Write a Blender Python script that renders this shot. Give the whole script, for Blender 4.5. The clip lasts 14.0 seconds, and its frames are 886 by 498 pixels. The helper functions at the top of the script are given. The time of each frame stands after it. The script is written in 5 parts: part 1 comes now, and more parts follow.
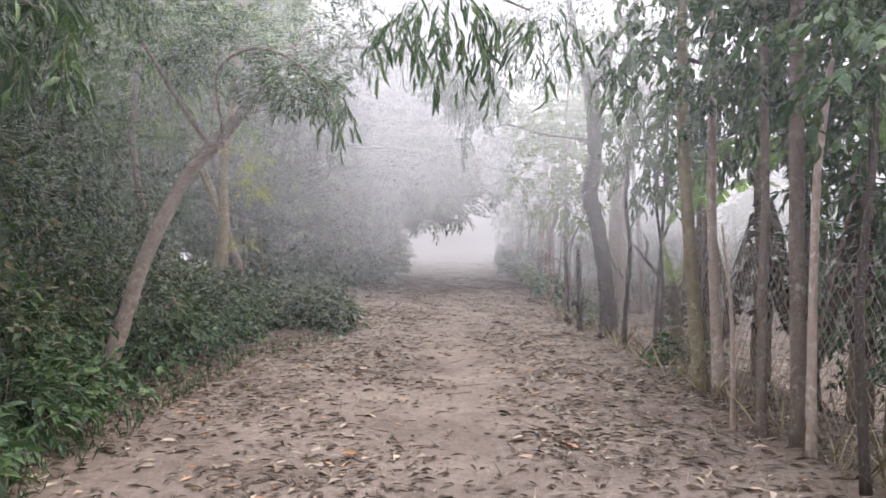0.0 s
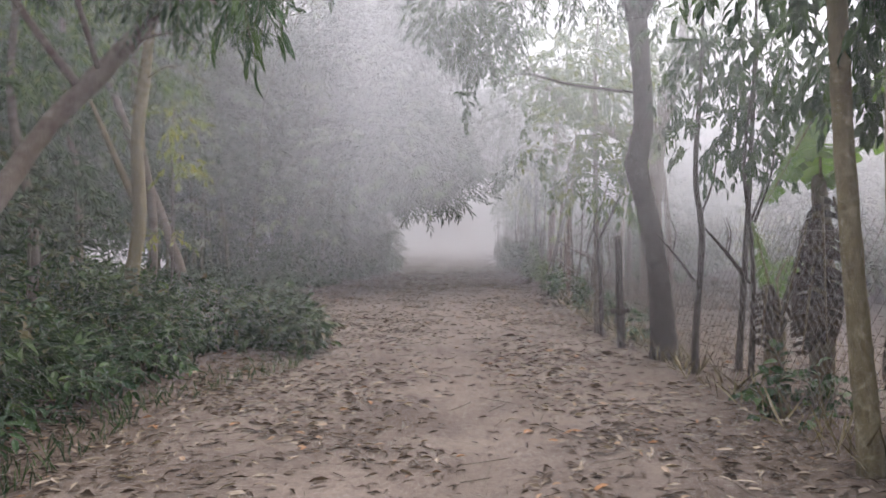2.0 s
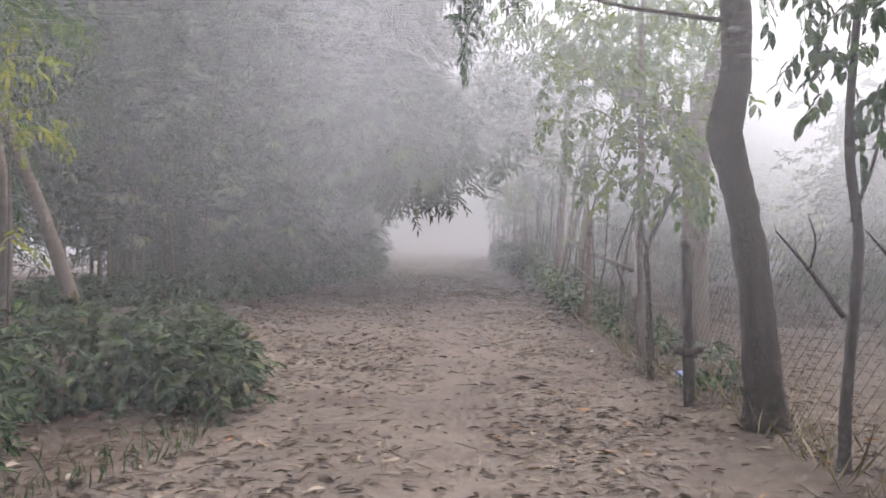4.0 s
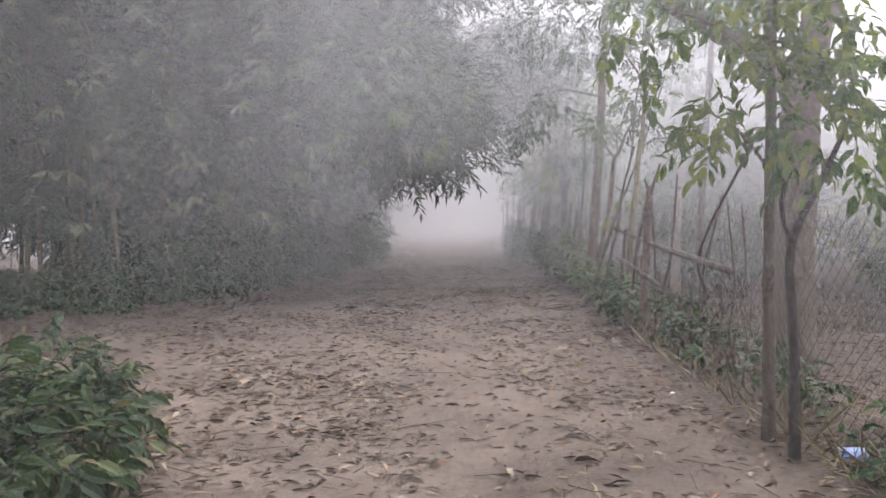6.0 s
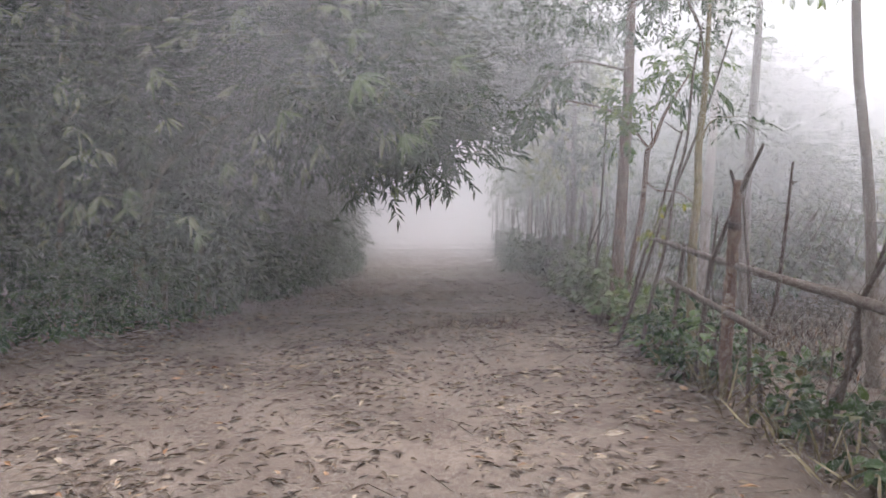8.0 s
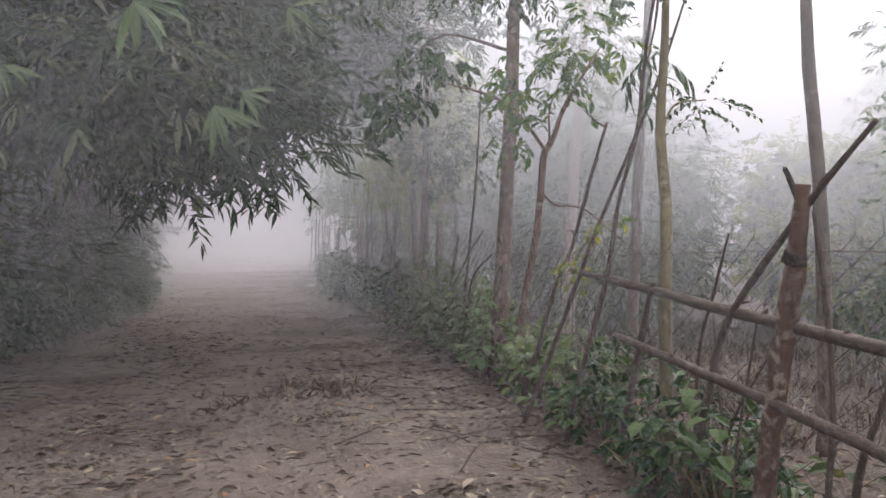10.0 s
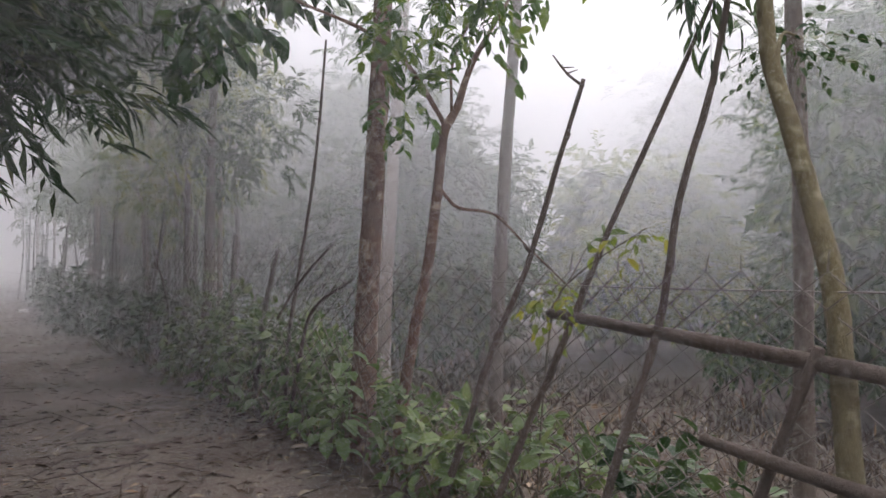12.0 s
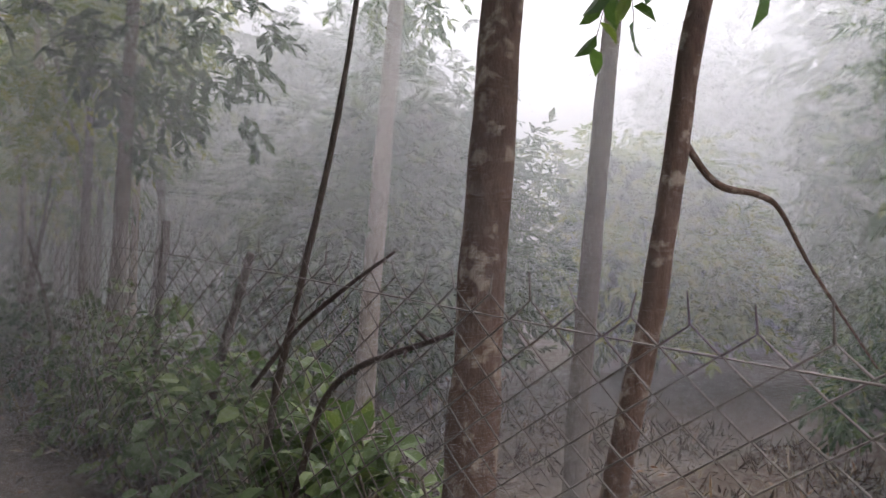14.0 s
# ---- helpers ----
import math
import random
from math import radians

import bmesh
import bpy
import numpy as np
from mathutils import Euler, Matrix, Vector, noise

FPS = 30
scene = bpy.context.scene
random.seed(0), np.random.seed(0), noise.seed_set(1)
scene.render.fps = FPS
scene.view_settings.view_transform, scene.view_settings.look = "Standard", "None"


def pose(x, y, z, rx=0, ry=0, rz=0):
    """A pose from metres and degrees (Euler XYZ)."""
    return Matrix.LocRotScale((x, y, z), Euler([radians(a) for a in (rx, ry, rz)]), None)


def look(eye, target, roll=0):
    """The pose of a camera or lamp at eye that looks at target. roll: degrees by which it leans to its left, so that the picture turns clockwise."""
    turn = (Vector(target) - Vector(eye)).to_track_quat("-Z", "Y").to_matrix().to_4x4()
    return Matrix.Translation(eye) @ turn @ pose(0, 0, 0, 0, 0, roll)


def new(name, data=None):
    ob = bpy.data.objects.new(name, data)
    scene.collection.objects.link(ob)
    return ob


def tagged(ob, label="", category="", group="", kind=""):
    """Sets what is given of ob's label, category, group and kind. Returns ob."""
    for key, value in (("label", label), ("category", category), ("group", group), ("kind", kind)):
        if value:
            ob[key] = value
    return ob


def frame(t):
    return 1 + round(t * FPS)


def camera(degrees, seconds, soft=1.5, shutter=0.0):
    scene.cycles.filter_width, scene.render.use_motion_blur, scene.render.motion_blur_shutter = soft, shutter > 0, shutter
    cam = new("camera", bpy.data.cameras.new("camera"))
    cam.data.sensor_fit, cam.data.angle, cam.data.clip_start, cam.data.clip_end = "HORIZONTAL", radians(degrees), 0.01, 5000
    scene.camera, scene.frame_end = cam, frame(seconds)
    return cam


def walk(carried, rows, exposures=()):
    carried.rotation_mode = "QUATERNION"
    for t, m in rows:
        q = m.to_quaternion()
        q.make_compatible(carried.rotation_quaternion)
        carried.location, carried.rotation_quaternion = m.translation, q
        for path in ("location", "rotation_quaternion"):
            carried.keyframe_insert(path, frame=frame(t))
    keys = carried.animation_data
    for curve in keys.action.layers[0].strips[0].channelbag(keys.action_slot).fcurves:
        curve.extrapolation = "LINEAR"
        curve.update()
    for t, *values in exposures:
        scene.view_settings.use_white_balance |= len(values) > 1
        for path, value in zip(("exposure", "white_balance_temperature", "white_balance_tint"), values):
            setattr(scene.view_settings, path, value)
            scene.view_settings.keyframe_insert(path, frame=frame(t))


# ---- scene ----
cam = camera(58.0, 14.0)
METRES, EYE, TILT, LEAN, TURN = 21.429, 1.5, 0.0, 0.0, 0.0
ROWS = [
    (0.0, 0.0, 0.0, 0.0, 0.0, -0.83, -0.0),
    (0.5, 0.0002, 0.0371, -0.0008, 1.76, -0.93, 0.49),
    (1.0, -0.001, 0.0736, -0.0012, 1.17, -1.22, 0.63),
    (1.5, -0.0004, 0.1099, -0.0008, 0.72, -1.09, 0.71),
    (2.0, -0.0008, 0.1451, -0.0012, -0.38, -1.46, 0.63),
    (2.5, 0.0019, 0.1812, -0.0009, -0.63, -1.5, 0.16),
    (5.0, 0.0032, 0.3615, -0.0006, -1.14, -1.84, 0.36),
    (5.5, 0.0041, 0.3961, -0.0006, -0.51, -2.07, 0.45),
    (6.0, 0.0052, 0.4332, -0.001, -0.38, -2.86, 0.46),
    (6.5, 0.0075, 0.4686, -0.0015, -0.44, -3.72, 0.42),
    (7.0, 0.0071, 0.5046, -0.0012, -0.71, -3.38, 0.52),
    (9.5, 0.0026, 0.6806, 0.0005, -9.67, -1.53, -0.17),
    (10.0, 0.0009, 0.7123, 0.0011, -15.32, -1.35, 0.21),
    (10.5, -0.0007, 0.7446, 0.002, -19.57, -0.82, 0.64),
    (11.0, -0.0007, 0.7772, 0.0023, -25.27, -0.39, 0.26),
    (11.5, 0.0018, 0.8119, 0.0004, -30.66, -0.08, -0.22),
    (12.0, 0.0043, 0.8492, 0.0003, -34.3, -0.14, -0.87),
    (12.5, 0.0062, 0.8843, 0.0006, -35.43, -0.42, -1.25),
    (13.0, 0.0165, 0.9222, 0.0022, -36.85, -0.67, -1.43),
    (13.5, 0.0317, 0.9575, 0.0022, -39.17, -0.53, -1.59),
    (14.0, 0.0487, 0.9905, 0.0033, -40.26, -0.7, -2.79),
]
walk(cam, [(t, pose(0, 0, EYE, TILT, LEAN, TURN) @ pose(METRES * x, METRES * y, METRES * z, 90 + pitch, roll, yaw)) for t, x, y, z, yaw, pitch, roll in ROWS],
     exposures=[(0.0, 1.25), (1.0, 1.08), (1.5, 0.9), (2.5, 0.84), (5.0, 1.1), (6.4, 1.12), (7.0, 1.25), (9.5, 1.22), (10.5, 1.04), (12.0, 1.06), (13.0, 1.16), (14.0, 1.32)])
# ---- light ----
world = bpy.data.worlds.new("overcast_sky")
scene.world = world
world.use_nodes = True
wn, wl = world.node_tree.nodes, world.node_tree.links
wn.clear()
sky = wn.new("ShaderNodeTexSky")
sky.sky_type, sky.sun_disc = "NISHITA", False
sky.sun_elevation, sky.sun_rotation = radians(39), radians(45)
sky.dust_density, sky.ozone_density = 5.0, 1.0
sky_bg, cloud_bg, both, wout = (wn.new(k) for k in ("ShaderNodeBackground", "ShaderNodeBackground", "ShaderNodeAddShader", "ShaderNodeOutputWorld"))
sky_bg.inputs["Strength"].default_value = 0.05
cloud_bg.inputs["Color"].default_value = (0.975, 0.97, 1.06, 1)
# a misty sky is brighter overhead than at the horizon
over, split, rise = wn.new("ShaderNodeTexCoord"), wn.new("ShaderNodeSeparateXYZ"), wn.new("ShaderNodeMapRange")
rise.inputs["From Min"].default_value, rise.inputs["From Max"].default_value = 0.3, 1.0
rise.inputs["To Min"].default_value, rise.inputs["To Max"].default_value = 0.2, 3.8
wl.new(over.outputs["Generated"], split.inputs[0])
wl.new(split.outputs["Z"], rise.inputs["Value"])
wl.new(rise.outputs["Result"], cloud_bg.inputs["Strength"])
wl.new(sky.outputs[0], sky_bg.inputs["Color"])
wl.new(sky_bg.outputs[0], both.inputs[0])
wl.new(cloud_bg.outputs[0], both.inputs[1])
wl.new(both.outputs[0], wout.inputs["Surface"])
sun = new("sun", bpy.data.lights.new("sun", "SUN"))
sun.data.energy, sun.data.angle, sun.data.color = 3.4, radians(50), (1.0, 0.95, 0.9)
sun.matrix_world = look((26, 26, 30), (0, 0, 0))

# ---- materials ----
def material(name, build):
    m = bpy.data.materials.new(name)
    m.use_nodes = True
    n, l = m.node_tree.nodes, m.node_tree.links
    n.clear()
    out = n.new("ShaderNodeOutputMaterial")
    l.new(build(n, l), out.inputs["Surface"])
    return m


def noise_node(n, l, vec, scale, detail=4.0, rough=0.6):
    t = n.new("ShaderNodeTexNoise")
    t.inputs["Scale"].default_value, t.inputs["Detail"].default_value, t.inputs["Roughness"].default_value = scale, detail, rough
    if vec is not None:
        l.new(vec, t.inputs["Vector"])
    return t.outputs["Fac"]


def ramp(n, l, fac, stops):
    r = n.new("ShaderNodeValToRGB")
    e = r.color_ramp.elements
    while len(e) < len(stops):
        e.new(0.5)
    for k, (p, c) in zip(e, stops):
        k.position, k.color = p, (*c, 1)
    l.new(fac, r.inputs["Fac"])
    return r.outputs["Color"]


def mix(n, l, fac, a, b, mode="MIX"):
    m = n.new("ShaderNodeMix")
    m.data_type, m.blend_type = "RGBA", mode
    for s, v in ((m.inputs["Factor"], fac), (m.inputs["A"], a), (m.inputs["B"], b)):
        if isinstance(v, (int, float)):
            s.default_value = v
        elif isinstance(v, tuple):
            s.default_value = (*v, 1)
        else:
            l.new(v, s)
    return m.outputs["Result"]


def bump(n, l, height, strength, distance):
    b = n.new("ShaderNodeBump")
    b.inputs["Strength"].default_value, b.inputs["Distance"].default_value = strength, distance
    l.new(height, b.inputs["Height"])
    return b.outputs["Normal"]


def principled(n, l, colour, rough, normal=None, specular=0.3):
    p = n.new("ShaderNodeBsdfPrincipled")
    p.inputs["Roughness"].default_value = rough
    p.inputs["Specular IOR Level"].default_value = specular
    if isinstance(colour, tuple):
        p.inputs["Base Color"].default_value = (*colour, 1)
    else:
        l.new(colour, p.inputs["Base Color"])
    if normal is not None:
        l.new(normal, p.inputs["Normal"])
    return p.outputs["BSDF"]


def leaf_material(name, stops, through_light=0.28, rough=0.5, specular=0.14):
    """Leaves: every blade takes its own tone; some light comes through."""
    def build(n, l):
        geo = n.new("ShaderNodeNewGeometry")
        colour = ramp(n, l, geo.outputs["Random Per Island"], stops)
        tex = n.new("ShaderNodeTexCoord")
        spots = noise_node(n, l, tex.outputs["Object"], 45.0, 3.0)
        colour = mix(n, l, 0.5, colour, ramp(n, l, spots, [(0.3, (0.55, 0.5, 0.4)), (0.7, (1.0, 1.0, 1.0))]), "MULTIPLY")
        front = principled(n, l, colour, rough, None, specular)
        back = n.new("ShaderNodeBsdfTranslucent")
        l.new(mix(n, l, 1.0, colour, (1.25, 1.3, 0.7), "MULTIPLY"), back.inputs["Color"])
        m = n.new("ShaderNodeMixShader")
        m.inputs[0].default_value = through_light
        l.new(front, m.inputs[1])
        l.new(back.outputs[0], m.inputs[2])
        return m.outputs[0]
    return material(name, build)


def bark_material(name, dark, light, patch, patch_at=0.62, lengthwise=3.0):
    def build(n, l):
        tex = n.new("ShaderNodeTexCoord")
        mapping = n.new("ShaderNodeMapping")
        mapping.inputs["Scale"].default_value = (1.0, 1.0, 1.0 / lengthwise)
        l.new(tex.outputs["Object"], mapping.inputs["Vector"])
        grain = noise_node(n, l, mapping.outputs[0], 38.0, 6.0, 0.7)
        broad = noise_node(n, l, tex.outputs["Object"], 7.0, 4.0)
        spots = noise_node(n, l, tex.outputs["Object"], 14.0, 5.0, 0.65)
        colour = ramp(n, l, grain, [(0.3, dark), (0.7, light)])
        colour = mix(n, l, ramp(n, l, broad, [(0.35, (0, 0, 0)), (0.65, (0.6, 0.6, 0.6))]), colour, light)
        colour = mix(n, l, ramp(n, l, spots, [(patch_at - 0.05, (0, 0, 0)), (patch_at + 0.05, (0.8, 0.8, 0.8))]), colour, patch)
        return principled(n, l, colour, 0.9, bump(n, l, grain, 0.9, 0.02), 0.15)
    return material(name, build)


def ground_build(n, l):
    tex = n.new("ShaderNodeTexCoord")
    vec = tex.outputs["Object"]
    worn = n.new("ShaderNodeAttribute")
    worn.attribute_name = "worn"
    fine, mid, broad = noise_node(n, l, vec, 60.0, 6.0, 0.7), noise_node(n, l, vec, 9.0, 5.0), noise_node(n, l, vec, 0.9, 4.0)
    sand = ramp(n, l, broad, [(0.3, (0.098, 0.077, 0.066)), (0.7, (0.205, 0.166, 0.143))])
    sand = mix(n, l, 0.7, sand, ramp(n, l, mid, [(0.3, (0.72, 0.7, 0.68)), (0.65, (1.05, 1.03, 1.0))]), "MULTIPLY")
    sand = mix(n, l, 0.5, sand, ramp(n, l, fine, [(0.3, (0.7, 0.68, 0.66)), (0.7, (1.1, 1.1, 1.1))]), "MULTIPLY")
    crumbs = noise_node(n, l, vec, 26.0, 7.0, 0.75)
    sand = mix(n, l, 1.0, sand, ramp(n, l, crumbs, [(0.36, (0.42, 0.38, 0.35)), (0.46, (1.0, 1.0, 1.0))]), "MULTIPLY")
    soil = ramp(n, l, mid, [(0.3, (0.055, 0.042, 0.032)), (0.55, (0.095, 0.073, 0.058)), (0.75, (0.14, 0.11, 0.09))])
    soil = mix(n, l, 0.5, soil, ramp(n, l, fine, [(0.3, (0.6, 0.6, 0.6)), (0.7, (1.2, 1.15, 1.1))]), "MULTIPLY")
    add = n.new("ShaderNodeMath")
    add.operation = "MULTIPLY_ADD"
    add.inputs[1].default_value, add.inputs[2].default_value = 0.7, -0.35
    l.new(mid, add.inputs[0])
    edge = n.new("ShaderNodeMath")
    edge.operation, edge.use_clamp = "ADD", True
    l.new(add.outputs[0], edge.inputs[0])
    l.new(worn.outputs["Fac"], edge.inputs[1])
    height = n.new("ShaderNodeMath")
    height.operation = "ADD"
    l.new(fine, height.inputs[0])
    l.new(mid, height.inputs[1])
    return principled(n, l, mix(n, l, edge.outputs[0], soil, sand), 0.95, bump(n, l, height.outputs[0], 0.7, 0.02), 0.1)


def plain(name, a, b, scale=20.0, rough=0.7, relief=0.004, specular=0.3):
    def build(n, l):
        tex = n.new("ShaderNodeTexCoord")
        grain = noise_node(n, l, tex.outputs["Object"], scale, 5.0)
        return principled(n, l, ramp(n, l, grain, [(0.3, a), (0.7, b)]), rough, bump(n, l, grain, 0.5, relief), specular)
    return material(name, build)


# even pale colour of the opaque threads that stand in for haze
def haze_thread_build(n, l, tone=0.9):
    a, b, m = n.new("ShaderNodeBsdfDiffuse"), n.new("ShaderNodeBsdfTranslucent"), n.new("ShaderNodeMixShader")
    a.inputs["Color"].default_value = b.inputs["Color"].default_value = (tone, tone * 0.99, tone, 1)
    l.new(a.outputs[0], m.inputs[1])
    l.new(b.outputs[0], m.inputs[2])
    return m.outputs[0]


GROUND = material("sandy_earth", ground_build)
HAZE_THREAD = material("haze_thread", haze_thread_build)
# the share of the view that each sheet of haze threads takes away
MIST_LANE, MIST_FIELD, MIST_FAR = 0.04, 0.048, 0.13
BARK_GREY = bark_material("grey_brown_bark", (0.05, 0.038, 0.03), (0.14, 0.11, 0.088), (0.22, 0.2, 0.17))
BARK_DARK = bark_material("dark_bark", (0.016, 0.013, 0.011), (0.055, 0.043, 0.036), (0.1, 0.088, 0.075), 0.66)
BARK_RED = bark_material("reddish_mottled_bark", (0.045, 0.028, 0.022), (0.145, 0.088, 0.063), (0.33, 0.265, 0.21), 0.58)
BARK_PALE = bark_material("pale_bark", (0.15, 0.115, 0.09), (0.32, 0.25, 0.2), (0.45, 0.39, 0.34), 0.6)
BARK_MOSS = bark_material("mossy_bark", (0.075, 0.062, 0.036), (0.18, 0.15, 0.085), (0.27, 0.24, 0.16), 0.6)
BARK_STICK = bark_material("dry_stick_bark", (0.04, 0.03, 0.026), (0.11, 0.085, 0.07), (0.17, 0.15, 0.13), 0.66)
BAMBOO_CULM = bark_material("bamboo_culm", (0.045, 0.05, 0.025), (0.10, 0.095, 0.05), (0.17, 0.12, 0.07), 0.6, 8.0)
TWIG = plain("thin_twig_bark", (0.06, 0.05, 0.035), (0.14, 0.11, 0.08))
LEAF_BAMBOO = leaf_material("bamboo_leaf", [(0.0, (0.018, 0.036, 0.02)), (0.5, (0.035, 0.062, 0.032)), (0.9, (0.065, 0.095, 0.05)), (1.0, (0.16, 0.17, 0.09))], 0.2)
# darker copy of the bamboo leaf, for the shade inside a clump
LEAF_SHADE = leaf_material("shaded_bamboo_leaf", [(0.0, (0.02, 0.034, 0.02)), (1.0, (0.045, 0.066, 0.036))], 0.15)
LEAF_DARK = leaf_material("dark_green_leaf", [(0.0, (0.016, 0.038, 0.018)), (0.6, (0.034, 0.066, 0.027)), (1.0, (0.07, 0.115, 0.04))], 0.2)
LEAF_MID = leaf_material("green_leaf", [(0.0, (0.035, 0.07, 0.025)), (0.6, (0.07, 0.125, 0.04)), (1.0, (0.16, 0.21, 0.055))], 0.45)
LEAF_BUSH = leaf_material("bush_leaf", [(0.0, (0.014, 0.026, 0.013)), (0.6, (0.03, 0.055, 0.022)), (0.9, (0.06, 0.092, 0.035)), (1.0, (0.13, 0.1, 0.06))], 0.25)
LEAF_FRESH = leaf_material("fresh_green_leaf", [(0.0, (0.04, 0.07, 0.024)), (0.6, (0.085, 0.125, 0.038)), (1.0, (0.2, 0.22, 0.055))], 0.45)
LEAF_WEED = leaf_material("fresh_weed_leaf", [(0.0, (0.065, 0.1, 0.042)), (0.6, (0.11, 0.16, 0.07)), (1.0, (0.19, 0.24, 0.1))])
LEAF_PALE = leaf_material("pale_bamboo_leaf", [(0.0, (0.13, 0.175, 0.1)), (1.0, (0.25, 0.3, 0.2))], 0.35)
LEAF_TIP = leaf_material("bamboo_tip_leaf", [(0.0, (0.075, 0.115, 0.065)), (1.0, (0.15, 0.2, 0.115))], 0.35)
LEAF_YELLOW = leaf_material("yellow_green_leaf", [(0.0, (0.12, 0.17, 0.045)), (0.6, (0.2, 0.24, 0.06)), (1.0, (0.34, 0.32, 0.06))], 0.5)
LEAF_ORCHARD = leaf_material("orchard_leaf", [(0.0, (0.024, 0.05, 0.026)), (0.6, (0.048, 0.088, 0.042)), (0.9, (0.1, 0.145, 0.055)), (1.0, (0.19, 0.22, 0.08))], 0.3, 0.7, 0.06)
LEAF_DRY = leaf_material("fallen_dry_leaf", [(0.0, (0.035, 0.024, 0.018)), (0.5, (0.075, 0.053, 0.04)), (0.8, (0.15, 0.112, 0.088)), (0.96, (0.36, 0.3, 0.24)), (1.0, (0.3, 0.14, 0.06))], 0.1, 0.7, 0.2)
LEAF_STRAW = leaf_material("dry_grass", [(0.0, (0.08, 0.065, 0.04)), (0.7, (0.18, 0.15, 0.09)), (1.0, (0.34, 0.29, 0.2))], 0.2, 0.7)
LEAF_BANANA = leaf_material("banana_leaf", [(0.0, (0.09, 0.17, 0.05)), (1.0, (0.14, 0.22, 0.07))], 0.5)
LEAF_BANANA_DRY = leaf_material("withered_banana_leaf", [(0.0, (0.018, 0.014, 0.011)), (1.0, (0.055, 0.04, 0.03))], 0.1, 0.8)
BANANA_STEM = bark_material("banana_stem", (0.07, 0.05, 0.035), (0.16, 0.13, 0.07), (0.10, 0.06, 0.045), 0.55, 6.0)
WIRE = plain("rusty_wire", (0.10, 0.075, 0.06), (0.2, 0.17, 0.15), 60.0, 0.6, 0.001, 0.5)
PLASTIC_BLUE = plain("blue_plastic", (0.12, 0.2, 0.5), (0.3, 0.42, 0.7), 18.0, 0.4)
PAPER = plain("white_scrap", (0.6, 0.58, 0.55), (0.8, 0.78, 0.76), 12.0, 0.7)

# ---- building tools ----
rng = np.random.default_rng(7)


def raw_mesh(name, verts, faces, smooth=True):
    """A mesh from an array of vertices and arrays of triangles or quads."""
    me = bpy.data.meshes.new(name)
    verts = np.asarray(verts, np.float32)
    sizes = np.concatenate([np.full(len(f), f.shape[1], np.int32) for f in faces if len(f)])
    loops = np.concatenate([f.ravel() for f in faces if len(f)]).astype(np.int32)
    me.vertices.add(len(verts))
    me.vertices.foreach_set("co", verts.ravel())
    me.loops.add(len(loops))
    me.loops.foreach_set("vertex_index", loops)
    me.polygons.add(len(sizes))
    me.polygons.foreach_set("loop_start", np.concatenate(([0], np.cumsum(sizes)[:-1])).astype(np.int32))
    me.polygons.foreach_set("use_smooth", np.full(len(sizes), smooth))
    me.update(calc_edges=True)
    return me


def join(pieces):
    """Several (vertices, [faces]) as one."""
    verts, faces, base = [], [], 0
    for v, fs in pieces:
        verts.append(v)
        faces += [np.asarray(f) + base for f in fs if len(f)]
        base += len(v)
    return np.concatenate(verts), faces


def thing(name, at, label, category, group="", kind=""):
    ob = new(name)
    ob.empty_display_size = 0.1
    ob.location = at
    return tagged(ob, label, category, group, kind)


def origin(ob):
    at = Vector(ob.location)
    return at + origin(ob.parent) if ob.parent else at


def part(name, shape, mat, parent, label="", smooth=True, kind=""):
    """shape: (vertices in the world, [faces]); one mesh object under its thing."""
    verts, faces = shape
    me = raw_mesh(name, np.asarray(verts) - np.array(origin(parent)), faces, smooth)
    me.materials.append(mat)
    ob = new(name, me)
    ob.parent = parent
    return tagged(ob, label, kind=kind)


def single(name, at, shape, mat, label, category, group="", kind="", smooth=True):
    """A thing that is one mesh."""
    verts, faces = shape
    me = raw_mesh(name, np.asarray(verts) - np.array(at), faces, smooth)
    me.materials.append(mat)
    ob = new(name, me)
    ob.location = at
    return tagged(ob, label, category, group, kind)


def unit(v):
    return v / np.maximum(np.linalg.norm(v, axis=-1, keepdims=True), 1e-9)


def glide(points, per):
    """A smooth line through the points."""
    p = np.asarray(points, float)
    q = np.vstack([2 * p[0] - p[1], p, 2 * p[-1] - p[-2]])
    out = []
    for i in range(1, len(q) - 2):
        for t in np.linspace(0, 1, per, endpoint=False):
            a, b, c, d = q[i - 1], q[i], q[i + 1], q[i + 2]
            out.append(0.5 * (2 * b + (c - a) * t + (2 * a - 5 * b + 4 * c - d) * t * t + (3 * b - a - 3 * c + d) * t ** 3))
    return np.array(out + [p[-1]])


